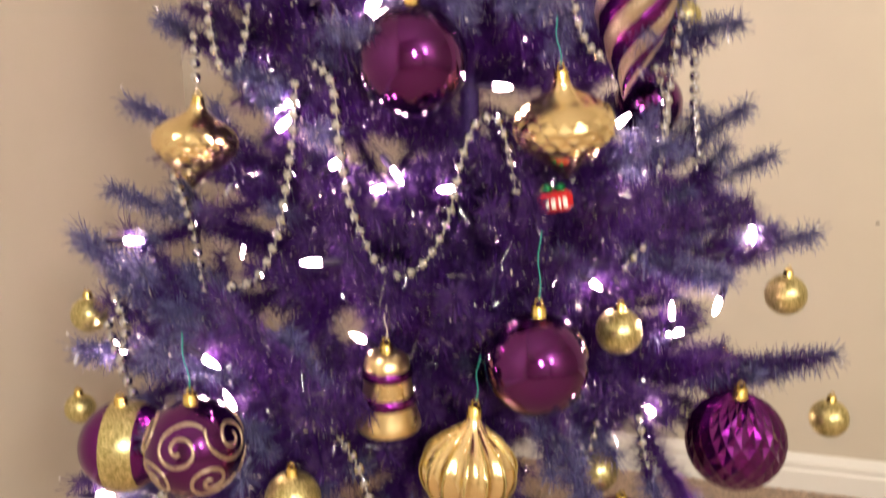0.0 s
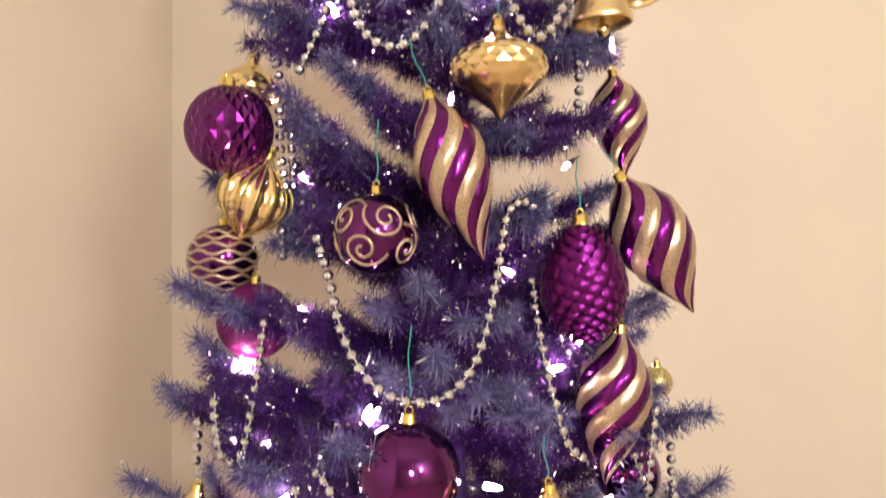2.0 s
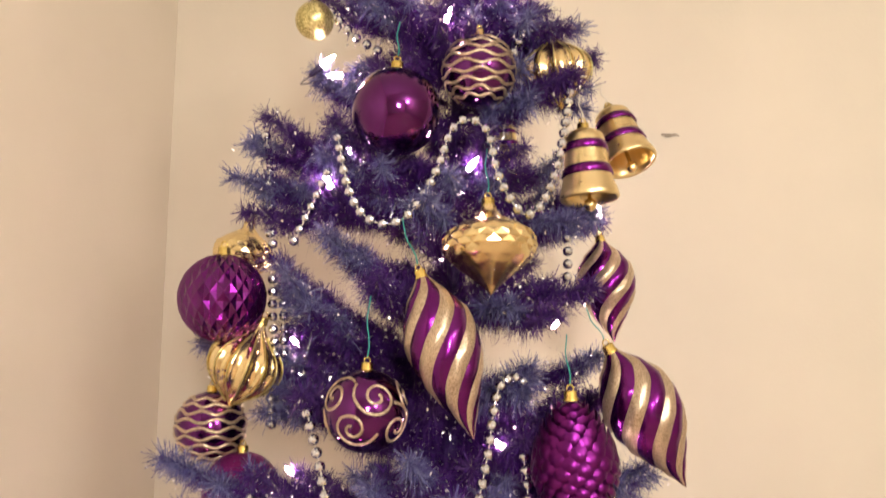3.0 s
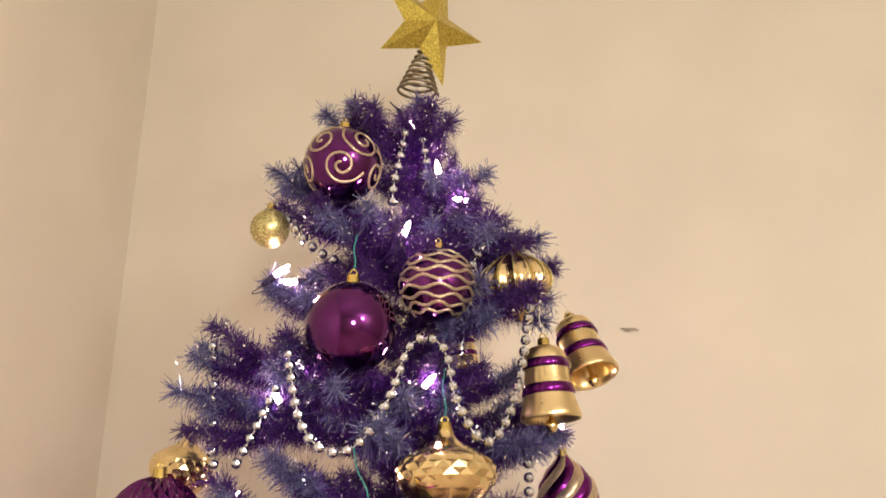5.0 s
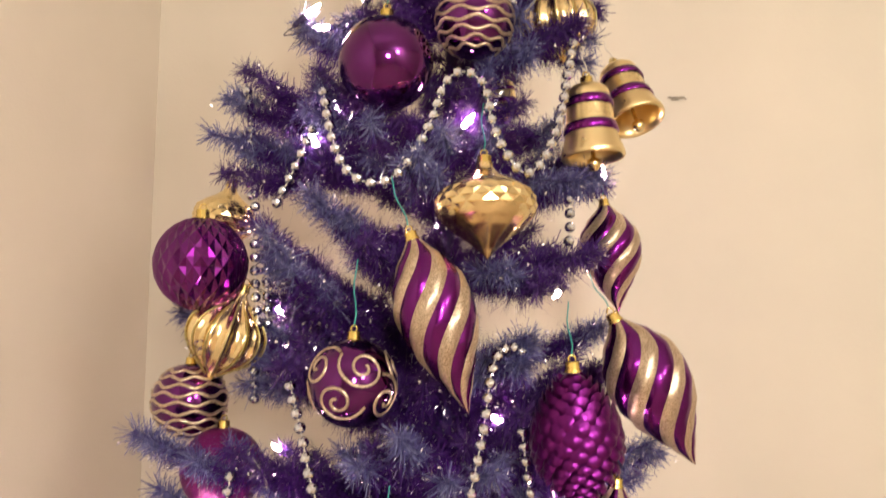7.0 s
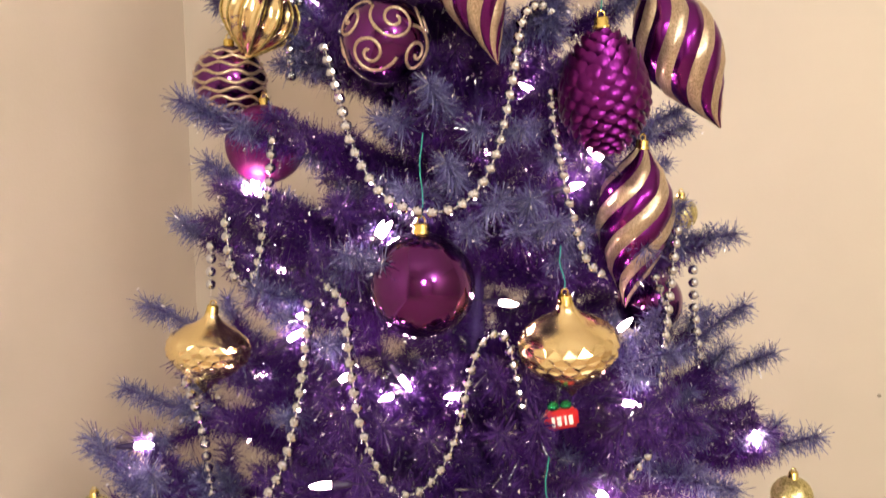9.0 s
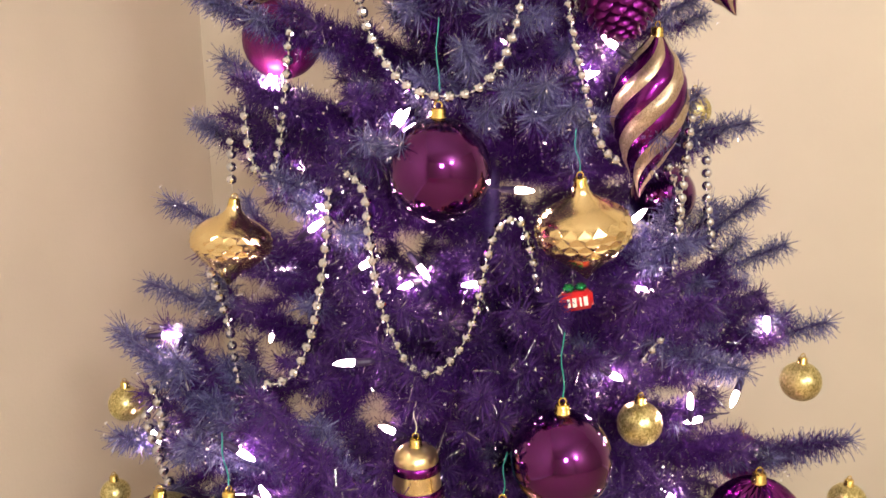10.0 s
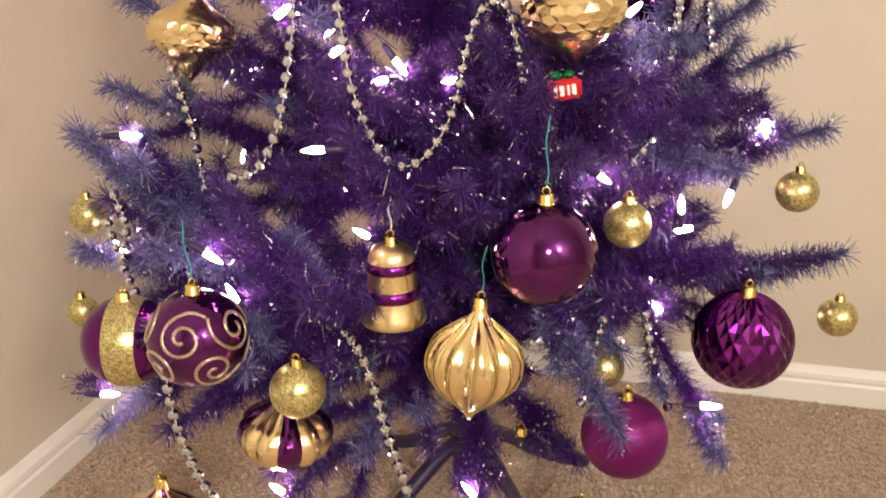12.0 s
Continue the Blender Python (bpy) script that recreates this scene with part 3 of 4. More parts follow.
def twist_drop(label, top, bottom, r, sense=1, spin=0.0, thread=0.0):
    """A long twisted finial with alternating polished purple and glitter flutes."""
    length = (Vector(top) - Vector(bottom)).length
    KEEP.extend((Vector(top).lerp(Vector(bottom), k), r * 0.85) for k in (0.3, 0.6))
    KEEP.append((Vector(bottom), 0.014))
    ob = thing("twisted_drop_ornament", label, "ornament", hung(top, bottom, spin), "ornaments")
    outline = ((0.0, 0.14), (0.05, 0.30), (0.14, 0.62), (0.26, 0.90), (0.38, 1.0), (0.50, 0.97), (0.62, 0.82), (0.74, 0.58), (0.85, 0.33), (0.94, 0.13), (1.0, 0.02))
    rows, flutes, fine = 40, 10, 5

    def rad(t):
        for (s, a), (e, b) in zip(outline, outline[1:]):
            if s <= t <= e:
                k = (t - s) / (e - s)
                k = k * k * (3 - 2 * k) * 0.4 + k * 0.6
                return r * (a + (b - a) * k)
        return 0.0
    for k in range(flutes):
        verts, faces = [], []
        gold = k % 2 == 1
        for j in range(rows + 1):
            t = j / rows
            for i in range(fine + 1):
                a = 2 * math.pi * (k + i / fine) / flutes + sense * t * 4.3
                bulge = 1 + (0.075 if gold else 0.05) * math.sin(math.pi * i / fine)
                verts.append((rad(t) * bulge * math.cos(a), rad(t) * bulge * math.sin(a), -length * t))
        for j in range(rows):
            for i in range(fine):
                n = j * (fine + 1) + i
                faces.append((n, n + fine + 1, n + fine + 2, n + 1))
        part("flute", mesh("flute", verts, faces, PALE_GLITTER if gold else PURPLE_SATIN), ob, "champagne glitter flute" if gold else "polished purple flute")
    crown(ob, r * 0.2, thread)
    return ob


def pinecone(label, top, bottom, r):
    """A closed cone of overlapping shield-shaped scales."""
    length = (Vector(top) - Vector(bottom)).length
    KEEP.extend((Vector(top).lerp(Vector(bottom), k), r * 0.85) for k in (0.3, 0.6))
    KEEP.append((Vector(bottom), 0.014))
    ob = thing("pinecone_ornament", label, "ornament", hung(top, bottom), "ornaments")
    prof = [(r * 0.9 * math.sin(math.pi * j / 20) ** 0.75, -length * j / 20) for j in range(21)]
    part("core", mesh("core", *lathe(prof, 32), CONE), ob)
    s = r * 0.235
    rim = [(0.85 * s * math.cos(a), 0.14 * s * (1 - math.sin(a)), 0.85 * s * math.sin(a)) for a in (k * math.pi / 4 for k in range(8))]
    swell = [(0.45 * s * math.cos(a), 0.40 * s - 0.12 * s * math.sin(a), 0.45 * s * math.sin(a) - 0.1 * s) for a in (k * math.pi / 4 for k in range(8))]
    scale = mesh("scale", rim + swell, [(k, (k + 1) % 8, 8 + (k + 1) % 8, 8 + k) for k in range(8)] + [tuple(range(8, 16))], CONE, True)
    count = 185
    for i in range(count):
        t = 0.06 + 0.90 * (i + 0.5) / count
        a = i * 2.39996
        rr = r * 0.9 * math.sin(math.pi * t) ** 0.75
        size = 0.65 + 0.5 * math.sin(math.pi * t)
        m = pose(rr * math.cos(a), rr * math.sin(a), -length * t, 0, 0, math.degrees(a) - 90) @ pose(0, 0, 0, -(t - 0.5) * -70, 0, 0) @ Matrix.Scale(size, 4)
        part("scale", scale, ob, "", m)
    crown(ob, r * 0.19, 0.05)
    return ob


def bell(label, top, bottom, r):
    """A moulded bell with two purple bands and a clapper."""
    length = (Vector(top) - Vector(bottom)).length
    KEEP.extend((Vector(top).lerp(Vector(bottom), k), r * 0.85) for k in (0.3, 0.6))
    KEEP.append((Vector(bottom), 0.014))
    ob = thing("bell_ornament", label, "ornament", hung(top, bottom), "ornaments")
    prof = [(0.0, 0.0), (0.30, -0.01), (0.52, -0.045), (0.65, -0.10), (0.70, -0.17), (0.71, -0.24), (0.72, -0.33), (0.75, -0.45), (0.785, -0.57), (0.83, -0.68), (0.89, -0.78),
            (0.96, -0.87), (1.0, -0.93), (1.01, -0.975), (0.97, -1.0), (0.90, -0.985), (0.84, -0.90), (0.74, -0.72), (0.66, -0.40), (0.0, -0.25)]
    body = [(a * r, b * length) for a, b in prof]
    part("body", mesh("body", *lathe(body, 48), GOLD_SOFT), ob)
    for z0, z1, ra in ((-0.20, -0.33, 0.715), (-0.54, -0.68, 0.80)):
        band = [(r * ra * 0.97, length * z0), (r * ra * 1.03, length * (z0 - 0.015)), (r * (ra * 1.05 + 0.045), length * (z1 + 0.015)), (r * (ra + 0.03), length * z1)]
        part("band", mesh("band", *lathe(band, 48), PURPLE_SATIN), ob, "polished purple band")
    part("clapper", mesh("clapper", *lathe([(0, -0.75 * length), (r * 0.06, -0.76 * length), (r * 0.07, -0.98 * length), (r * 0.2, -1.02 * length), (r * 0.22, -1.08 * length), (r * 0.12, -1.15 * length), (0, -1.16 * length)], 16), GOLD), ob, "small gold clapper")
    crown(ob, r * 0.24, 0.03, CHAIN_THREAD)
    return ob


def band_ball(label, centre, r):
    """A purple ball with one wide glitter band running over its poles."""
    top = Vector(centre) + Vector((0, 0, r))
    KEEP.append((Vector(centre), r))
    ob = thing("banded_ball_ornament", label, "ornament", hung(top, centre), "ornaments")
    part("body", mesh("body", *lathe(sphere_profile(r), 48), PURPLE_SATIN), ob)
    verts, faces = [], []
    for j in range(33):
        t = math.pi * j / 16
        for i in range(7):
            u = (i - 2.2) * 0.115
            verts.append((r * 1.008 * math.sin(u) , -r * 1.008 * math.cos(u) * math.cos(t), -r + r * 1.008 * math.cos(u) * math.sin(t)))
    for j in range(32):
        for i in range(6):
            n = j * 7 + i
            faces.append((n, n + 1, n + 8, n + 7))
    part("glitter_band", mesh("glitter_band", verts, faces, GOLD_GLITTER), ob, "wide gold glitter band", pose(0, 0, 0, 0, 0, 0))
    crown(ob, r * 0.17)
    return ob


plain_ball("smooth_ball_ornament", "large polished purple ball hanging near the top", (-0.040, 0.870, 1.281), 0.0471, PURPLE, 0.04)
plain_ball("smooth_ball_ornament", "large polished purple ball hanging on a teal thread", (-0.027, 0.770, 0.751), 0.0491, PURPLE, 0.075)
plain_ball("smooth_ball_ornament", "large polished purple ball hanging low on the tree", (0.082, 0.696, 0.496), 0.0462, PURPLE, 0.06)
plain_ball("frosted_ball_ornament", "frosted magenta ball half hidden by purple branches", (-0.198, 0.930, 0.873), 0.0422, MAGENTA)
plain_ball("frosted_ball_ornament", "frosted magenta ball hanging near the floor", (0.178, 0.756, 0.277), 0.0435, MAGENTA)
plain_ball("frosted_ball_ornament", "small frosted magenta ball behind a faceted one", (0.325, 0.930, 0.381), 0.0289, MAGENTA)
plain_ball("smooth_ball_ornament", "dark polished purple ball behind the twisted drop", (0.232, 0.980, 0.690), 0.0385, PURPLE)
facet_ball("purple ball pressed with small diamond facets", (-0.225, 0.920, 1.081), 0.0480)
facet_ball("large purple ball pressed with small diamond facets", (0.321, 0.850, 0.338), 0.0542)
swirl_ball("purple ball with champagne glitter scrolls near the top", (-0.059, 0.900, 1.468), 0.0425, 0.3)
swirl_ball("purple ball with champagne glitter scrolls on a teal thread", (-0.061, 0.810, 0.972), 0.0399, 0.0, 0.06)
swirl_ball("large purple ball with champagne glitter scrolls low on the tree", (-0.217, 0.675, 0.427), 0.0430, 0.9, 0.05)
wave_ball("purple ball ringed with champagne glitter waves", (0.049, 0.890, 1.334), 0.0403, 0.2)
wave_ball("purple ball ringed with glitter waves behind a branch", (-0.238, 0.950, 0.939), 0.0392, 0.6)
band_ball("purple ball with a wide gold glitter band", (-0.306, 0.745, 0.390), 0.0433)
plain_ball("smooth_ball_ornament", "polished purple ball hanging just over the carpet", (0.143, 0.780, 0.149), 0.0296, PURPLE)
plain_ball("small_ball_ornament", "small gold ball hanging high on the tree", (-0.135, 0.918, 1.395), 0.0217, GOLD_GLITTER, 0.0)
plain_ball("small_ball_ornament", "small gold ball on a low branch by the wall", (-0.397, 0.909, 0.463), 0.0206, GOLD_GLITTER, 0.0)
plain_ball("small_ball_ornament", "small gold ball near the banded purple ball", (-0.426, 0.920, 0.342), 0.0178, GOLD_GLITTER, 0.0)
plain_ball("small_ball_ornament", "small gold glitter ball beside the purple ball", (0.168, 0.768, 0.498), 0.0222, GOLD_GLITTER, 0.0)
plain_ball("small_ball_ornament", "small gold glitter ball at a branch end", (0.371, 0.881, 0.496), 0.0222, GOLD_GLITTER, 0.0)
plain_ball("small_ball_ornament", "small gold ball at the lowest branch end", (0.432, 0.873, 0.353), 0.0213, GOLD_GLITTER, 0.0)
plain_ball("small_ball_ornament", "yellow gold glitter ball before a striped ornament", (-0.130, 0.657, 0.386), 0.0244, GOLD_GLITTER, 0.0)
plain_ball("small_ball_ornament", "small gold ball hanging behind the bead chain", (0.159, 0.790, 0.336), 0.0220, GOLD_GLITTER, 0.0)
plain_ball("small_ball_ornament", "small gold ball behind the twisted drop", (0.286, 1.060, 0.783), 0.0211, GOLD_GLITTER, 0.0)
flecks = [Vector((math.sin(i * 2.4) * math.sqrt(1 - (i / 20 - 1) ** 2), math.cos(i * 2.4) * math.sqrt(1 - (i / 20 - 1) ** 2), i / 20 - 1)) for i in range(1, 40)]
clear_ball = plain_ball("clear_ball_ornament", "clear plastic ball with silver specks near the floor", (0.078, 0.800, 0.212), 0.0406, CLEAR)
part("silver_flecks", mesh("silver_flecks", *join([box(p.x * 0.0406 - 0.001, p.x * 0.0406 + 0.001, p.y * 0.0406 - 0.001, p.y * 0.0406 + 0.001, p.z * 0.0406 - 0.0406 - 0.001, p.z * 0.0406 - 0.0406 + 0.001) for p in flecks]), SILVER, False), clear_ball, "silver flecks on the shell")
onion("onion_ornament", "gold ribbed onion ornament with glitter lines", (0.028, 0.696, 0.448), (0.018, 0.690, 0.336), 0.0447, "ribbed", 0.1, 0.04)
onion("onion_ornament", "gold ribbed onion ornament tipped against a branch", (-0.183, 0.930, 1.055), (-0.217, 0.935, 0.959), 0.0424, "ribbed")
onion("onion_ornament", "gold ribbed onion ornament behind a purple branch", (0.139, 0.945, 1.398), (0.150, 0.945, 1.308), 0.0426, "ribbed")
onion("onion_ornament", "gold onion ornament with a faceted waist", (0.057, 0.843, 1.179), (0.060, 0.830, 1.086), 0.0475, "facet", 0.0, 0.05)
onion("onion_ornament", "gold onion ornament with a band of pressed triangles", (0.104, 0.768, 0.736), (0.115, 0.785, 0.641), 0.0454, "facet", 0.2, 0.04)
onion("onion_ornament", "gold faceted onion ornament above a low branch", (-0.246, 0.870, 0.703), (-0.258, 0.870, 0.615), 0.0425, "facet", 0.5)
onion("onion_ornament", "gold faceted onion ornament beside the faceted ball", (-0.213, 1.000, 1.174), (-0.227, 1.000, 1.091), 0.0349, "facet", 0.4)
onion("onion_ornament", "gold and purple striped onion ornament near the floor", (-0.155, 0.740, 0.339), (-0.168, 0.740, 0.242), 0.0448, "striped")
onion("onion_ornament", "purple and gold striped onion ornament close to the floor", (-0.276, 0.700, 0.260), (-0.286, 0.700, 0.174), 0.0365, "striped", 0.4)
twist_drop("twisted purple and champagne glitter drop on a teal thread", (-0.011, 0.800, 1.102), (0.042, 0.790, 0.949), 0.0345, -1, 0.2, 0.05)
twist_drop("twisted purple and champagne glitter drop hanging outward", (0.194, 0.885, 1.032), (0.275, 0.885, 0.891), 0.0399, -1, 0.0, 0.04)
twist_drop("twisted purple and champagne glitter drop behind another", (0.216, 1.030, 1.166), (0.234, 1.030, 1.040), 0.0350, -1, 0.0, 0.03)
twist_drop("twisted purple and champagne glitter drop below the pinecone", (0.192, 0.870, 0.873), (0.184, 0.885, 0.705), 0.0375, -1, 0.5, 0.0)
pinecone("purple pinecone ornament with overlapping scales", (0.139, 0.820, 0.986), (0.148, 0.820, 0.865), 0.0424)
bell("gold bell with two purple bands", (0.168, 0.905, 1.276), (0.174, 0.897, 1.196), 0.0325)
bell("gold bell with two purple bands tipped towards the room", (0.221, 1.000, 1.323), (0.238, 0.968, 1.252), 0.0325)
bell("small gold bell with purple bands behind the branches", (0.090, 1.000, 1.303), (0.094, 1.000, 1.262), 0.0186)
bell("gold bell with two purple bands low on the tree", (-0.052, 0.735, 0.492), (-0.051, 0.735, 0.416), 0.0305)
RED_BOX = Vector((0.103, 0.772, 0.624))
KEEP.extend((RED_BOX + Vector((0, -0.035 * k, 0.003 * k)), 0.02) for k in range(4))
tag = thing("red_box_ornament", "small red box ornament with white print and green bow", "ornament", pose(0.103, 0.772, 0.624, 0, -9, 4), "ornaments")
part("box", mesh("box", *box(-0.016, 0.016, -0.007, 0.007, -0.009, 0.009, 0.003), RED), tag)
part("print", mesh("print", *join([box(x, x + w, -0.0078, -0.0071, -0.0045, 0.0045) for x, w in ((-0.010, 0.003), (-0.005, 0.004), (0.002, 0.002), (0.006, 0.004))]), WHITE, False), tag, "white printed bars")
part("bow", mesh("bow", *join([box(-0.011, -0.001, -0.005, 0.005, 0.0085, 0.017, 0.002), box(0.001, 0.011, -0.005, 0.005, 0.0085, 0.016, 0.002)]), GREEN), tag, "green foil bow")


# ---- bead garlands ----
bm = bmesh.new()
bmesh.ops.create_icosphere(bm, subdivisions=2, radius=0.0056)
BEAD = bpy.data.meshes.new("bead")
bm.to_mesh(BEAD)
bm.free()
BEAD.materials.append(SILVER)


def garland(*points):
    """One hanging length of the silver bead chain."""
    line = glide(points, 24)
    ob = thing("bead_garland", "silver plastic bead garland draped over purple branches", "garland", Matrix.Translation(line[0]), "bead garland lengths")
    here = [p - line[0] for p in line]
    KEEP.extend((p, 0.002) for p in line[::10])
    HANG.extend((p, False) for p in (line[0], line[-1]) if p.z > min(q.z for q in line) + 0.02)
    part("chain_thread", mesh("chain_thread", *tube(here[::4] + [here[-1]], 0.0007, 4), CHAIN_THREAD), ob)
    left = 0.0
    for a, b in zip(here, here[1:]):
        gap = (b - a).length
        while left < gap:
            part("bead", BEAD, ob, "", Matrix.Translation(a.lerp(b, left / gap)))
            left += 0.0138
        left -= gap


garland((-0.119, 0.830, 0.967), (-0.105, 0.810, 0.925), (-0.089, 0.790, 0.874), (-0.061, 0.775, 0.833), (-0.026, 0.765, 0.819), (0.010, 0.765, 0.826), (0.037, 0.775, 0.862), (0.054, 0.790, 0.929), (0.065, 0.810, 0.990), (0.082, 0.830, 1.005), (0.101, 0.850, 0.998))
garland((0.096, 0.840, 0.926), (0.101, 0.820, 0.873), (0.112, 0.810, 0.820), (0.128, 0.810, 0.769), (0.154, 0.830, 0.745))
garland((-0.123, 0.800, 0.750), (-0.098, 0.770, 0.733), (-0.092, 0.755, 0.689), (-0.082, 0.745, 0.628), (-0.061, 0.740, 0.576), (-0.040, 0.743, 0.561), (-0.017, 0.750, 0.572), (0.004, 0.760, 0.607), (0.017, 0.780, 0.661), (0.029, 0.790, 0.691), (0.049, 0.800, 0.697), (0.060, 0.790, 0.670), (0.069, 0.790, 0.626))
garland((-0.133, 0.790, 0.729), (-0.136, 0.780, 0.682), (-0.142, 0.770, 0.639), (-0.153, 0.760, 0.590), (-0.171, 0.750, 0.556), (-0.198, 0.740, 0.550))
garland((-0.274, 0.864, 0.629), (-0.260, 0.864, 0.579), (-0.256, 0.864, 0.538), (-0.252, 0.864, 0.505))
garland((-0.176, 0.860, 0.879), (-0.183, 0.860, 0.823), (-0.192, 0.860, 0.766), (-0.203, 0.860, 0.736), (-0.219, 0.860, 0.743), (-0.225, 0.860, 0.778), (-0.226, 0.860, 0.806))
garland((-0.252, 0.900, 0.767), (-0.254, 0.900, 0.739), (-0.255, 0.900, 0.713))
garland((0.231, 0.870, 0.788), (0.226, 0.870, 0.723), (0.222, 0.870, 0.662), (0.218, 0.870, 0.609))
garland((0.215, 0.890, 0.736), (0.229, 0.890, 0.694), (0.228, 0.890, 0.638))
garland((0.261, 0.910, 0.740), (0.265, 0.910, 0.690), (0.272, 0.910, 0.642))
garland((-0.101, 0.870, 1.251), (-0.086, 0.845, 1.192), (-0.068, 0.830, 1.163), (-0.044, 0.825, 1.155), (-0.021, 0.825, 1.169), (0.002, 0.835, 1.210), (0.018, 0.850, 1.258), (0.037, 0.855, 1.271), (0.056, 0.855, 1.258), (0.066, 0.845, 1.213), (0.083, 0.835, 1.179), (0.100, 0.835, 1.170), (0.118, 0.845, 1.193), (0.134, 0.860, 1.238), (0.150, 0.890, 1.317))
garland((-0.186, 0.930, 1.264), (-0.181, 0.930, 1.223), (-0.181, 0.930, 1.177), (-0.177, 0.930, 1.149))
garland((-0.114, 0.900, 1.219), (-0.130, 0.900, 1.180), (-0.150, 0.900, 1.137))
garland((-0.179, 0.930, 1.197), (-0.176, 0.930, 1.161), (-0.173, 0.930, 1.132))
garland((0.009, 0.900, 1.510), (0.002, 0.900, 1.469), (-0.002, 0.900, 1.442), (-0.002, 0.900, 1.415))
garland((0.029, 0.910, 1.508), (0.034, 0.910, 1.481), (0.033, 0.910, 1.464))
garland((0.103, 0.910, 1.402), (0.096, 0.910, 1.380), (0.089, 0.910, 1.362))
garland((-0.117, 0.920, 1.406), (-0.089, 0.920, 1.378), (-0.060, 0.920, 1.362))
garland((-0.173, 0.930, 1.103), (-0.171, 0.930, 1.056), (-0.166, 0.930, 1.015))
garland((-0.163, 0.940, 1.104), (-0.161, 0.940, 1.062), (-0.159, 0.940, 1.021))
garland((0.146, 0.880, 1.151), (0.147, 0.880, 1.129), (0.146, 0.880, 1.109))
garland((-0.104, 0.740, 0.410), (-0.079, 0.700, 0.396), (-0.066, 0.690, 0.361), (-0.055, 0.690, 0.313), (-0.042, 0.690, 0.270), (-0.032, 0.690, 0.232))
garland((-0.338, 0.840, 0.507), (-0.331, 0.840, 0.473), (-0.339, 0.840, 0.430), (-0.330, 0.840, 0.398))
garland((-0.353, 0.850, 0.473), (-0.348, 0.850, 0.445), (-0.340, 0.850, 0.420))
garland((-0.259, 0.700, 0.391), (-0.255, 0.700, 0.332), (-0.242, 0.700, 0.276), (-0.222, 0.700, 0.231))
garland((0.154, 0.780, 0.395), (0.144, 0.780, 0.348), (0.137, 0.780, 0.299))
garland((0.196, 0.780, 0.401), (0.207, 0.780, 0.348), (0.231, 0.780, 0.283))
garland((0.197, 0.820, 0.567), (0.183, 0.820, 0.549), (0.173, 0.820, 0.533))
garland((-0.169, 0.930, 0.972), (-0.168, 0.930, 0.940))


# ---- the branches, bent clear of the ornaments ----
OFF = [(c, r) for c, r in KEEP] + [(c + Vector((0, -d, 0)), r) for c, r in KEEP for d in ((0.05, 0.10) if r > 0.02 else (0.03,))]
SPOT, SIZE = np.array([tuple(c) for c, r in OFF]), np.array([r for c, r in OFF])


def along(root, tip, shares):
    """Points of a branch in the room, at shares of its length."""
    a, b = np.array(Vector(root) + AXIS), np.array(Vector(tip) + AXIS)
    return a + (b - a) * np.array(shares)[:, None]


def clear_of(root, tip):
    """Whether a branch keeps off the hanging ornaments and the space before them."""
    gap = np.linalg.norm(along(root, tip, (0.55, 0.7, 0.85, 1.0, 1.08))[:, None] - SPOT, axis=2)
    return bool((gap > SIZE + 0.027).all())


def settle(root, tip, pale):
    """Sets a branch, shortened where an ornament hangs in its way."""
    for k in (1.0, 0.9, 0.8, 0.7, 0.6):
        end = Vector(root).lerp(Vector(tip), k)
        room = clearance(root, end)
        if clear_of(root, end) and room > (0.035 if end.z > 0.8 else 0.036):
            branch(root, end, pale, room < (0.058 if end.z > 0.8 else 0.045))
            return


# openings between the tiers, through which the wall shows: x and height on the tree's axis plane
UPPER = ((-0.126, 1.140), (-0.082, 1.144), (-0.050, 1.149), (-0.082, 1.091), (0.082, 1.043), (0.119, 1.046), (0.157, 1.046), (0.195, 1.050), (0.144, 1.134), (0.172, 1.138),
         (-0.161, 0.928), (-0.123, 0.916), (-0.095, 0.902), (0.130, 1.280), (0.155, 1.50), (-0.150, 1.310))
LOWER = ((-0.127, 0.435), (-0.127, 0.400), (-0.125, 0.365), (0.121, 0.236), (0.172, 0.232), (0.228, 0.256), (0.282, 0.230), (0.323, 0.240), (0.249, 0.174), (0.081, 0.105),
         (-0.304, 0.175), (-0.342, 0.167), (-0.294, 0.124), (-0.333, 0.106), (0.290, 0.437), (0.257, 0.426), (0.033, 0.690), (-0.051, 0.625), (-0.283, 0.496))
GAPS = [Vector((x * k, 0.985 * k, eye + (h - eye) * k)) for eye, spots in ((1.02, UPPER), (0.77, LOWER)) for x, h in spots for k in (0.80, 0.86, 0.92, 0.98, 1.04, 1.10, 1.16, 1.22, 1.28)]
GAP_AT = np.array([tuple(g) for g in GAPS])


def clearance(root, tip):
    """How far a branch stays from the openings between the tiers."""
    return float(np.linalg.norm(along(root, tip, np.arange(2, 13) / 12)[:, None] - GAP_AT, axis=2).min())


def hidden(root, tip):
    """How many ornaments and chain lengths, away from its own tip, a branch would run before."""
    line = along(root, tip, (0.4, 0.5, 0.6, 0.7, 0.8, 0.9, 1.0))
    near = (np.linalg.norm(line[:, None] - SPOT, axis=2) < SIZE + 0.024).any(axis=0)
    return int((near & (np.linalg.norm(SPOT - line[-1], axis=1) > SIZE + 0.035)).sum())


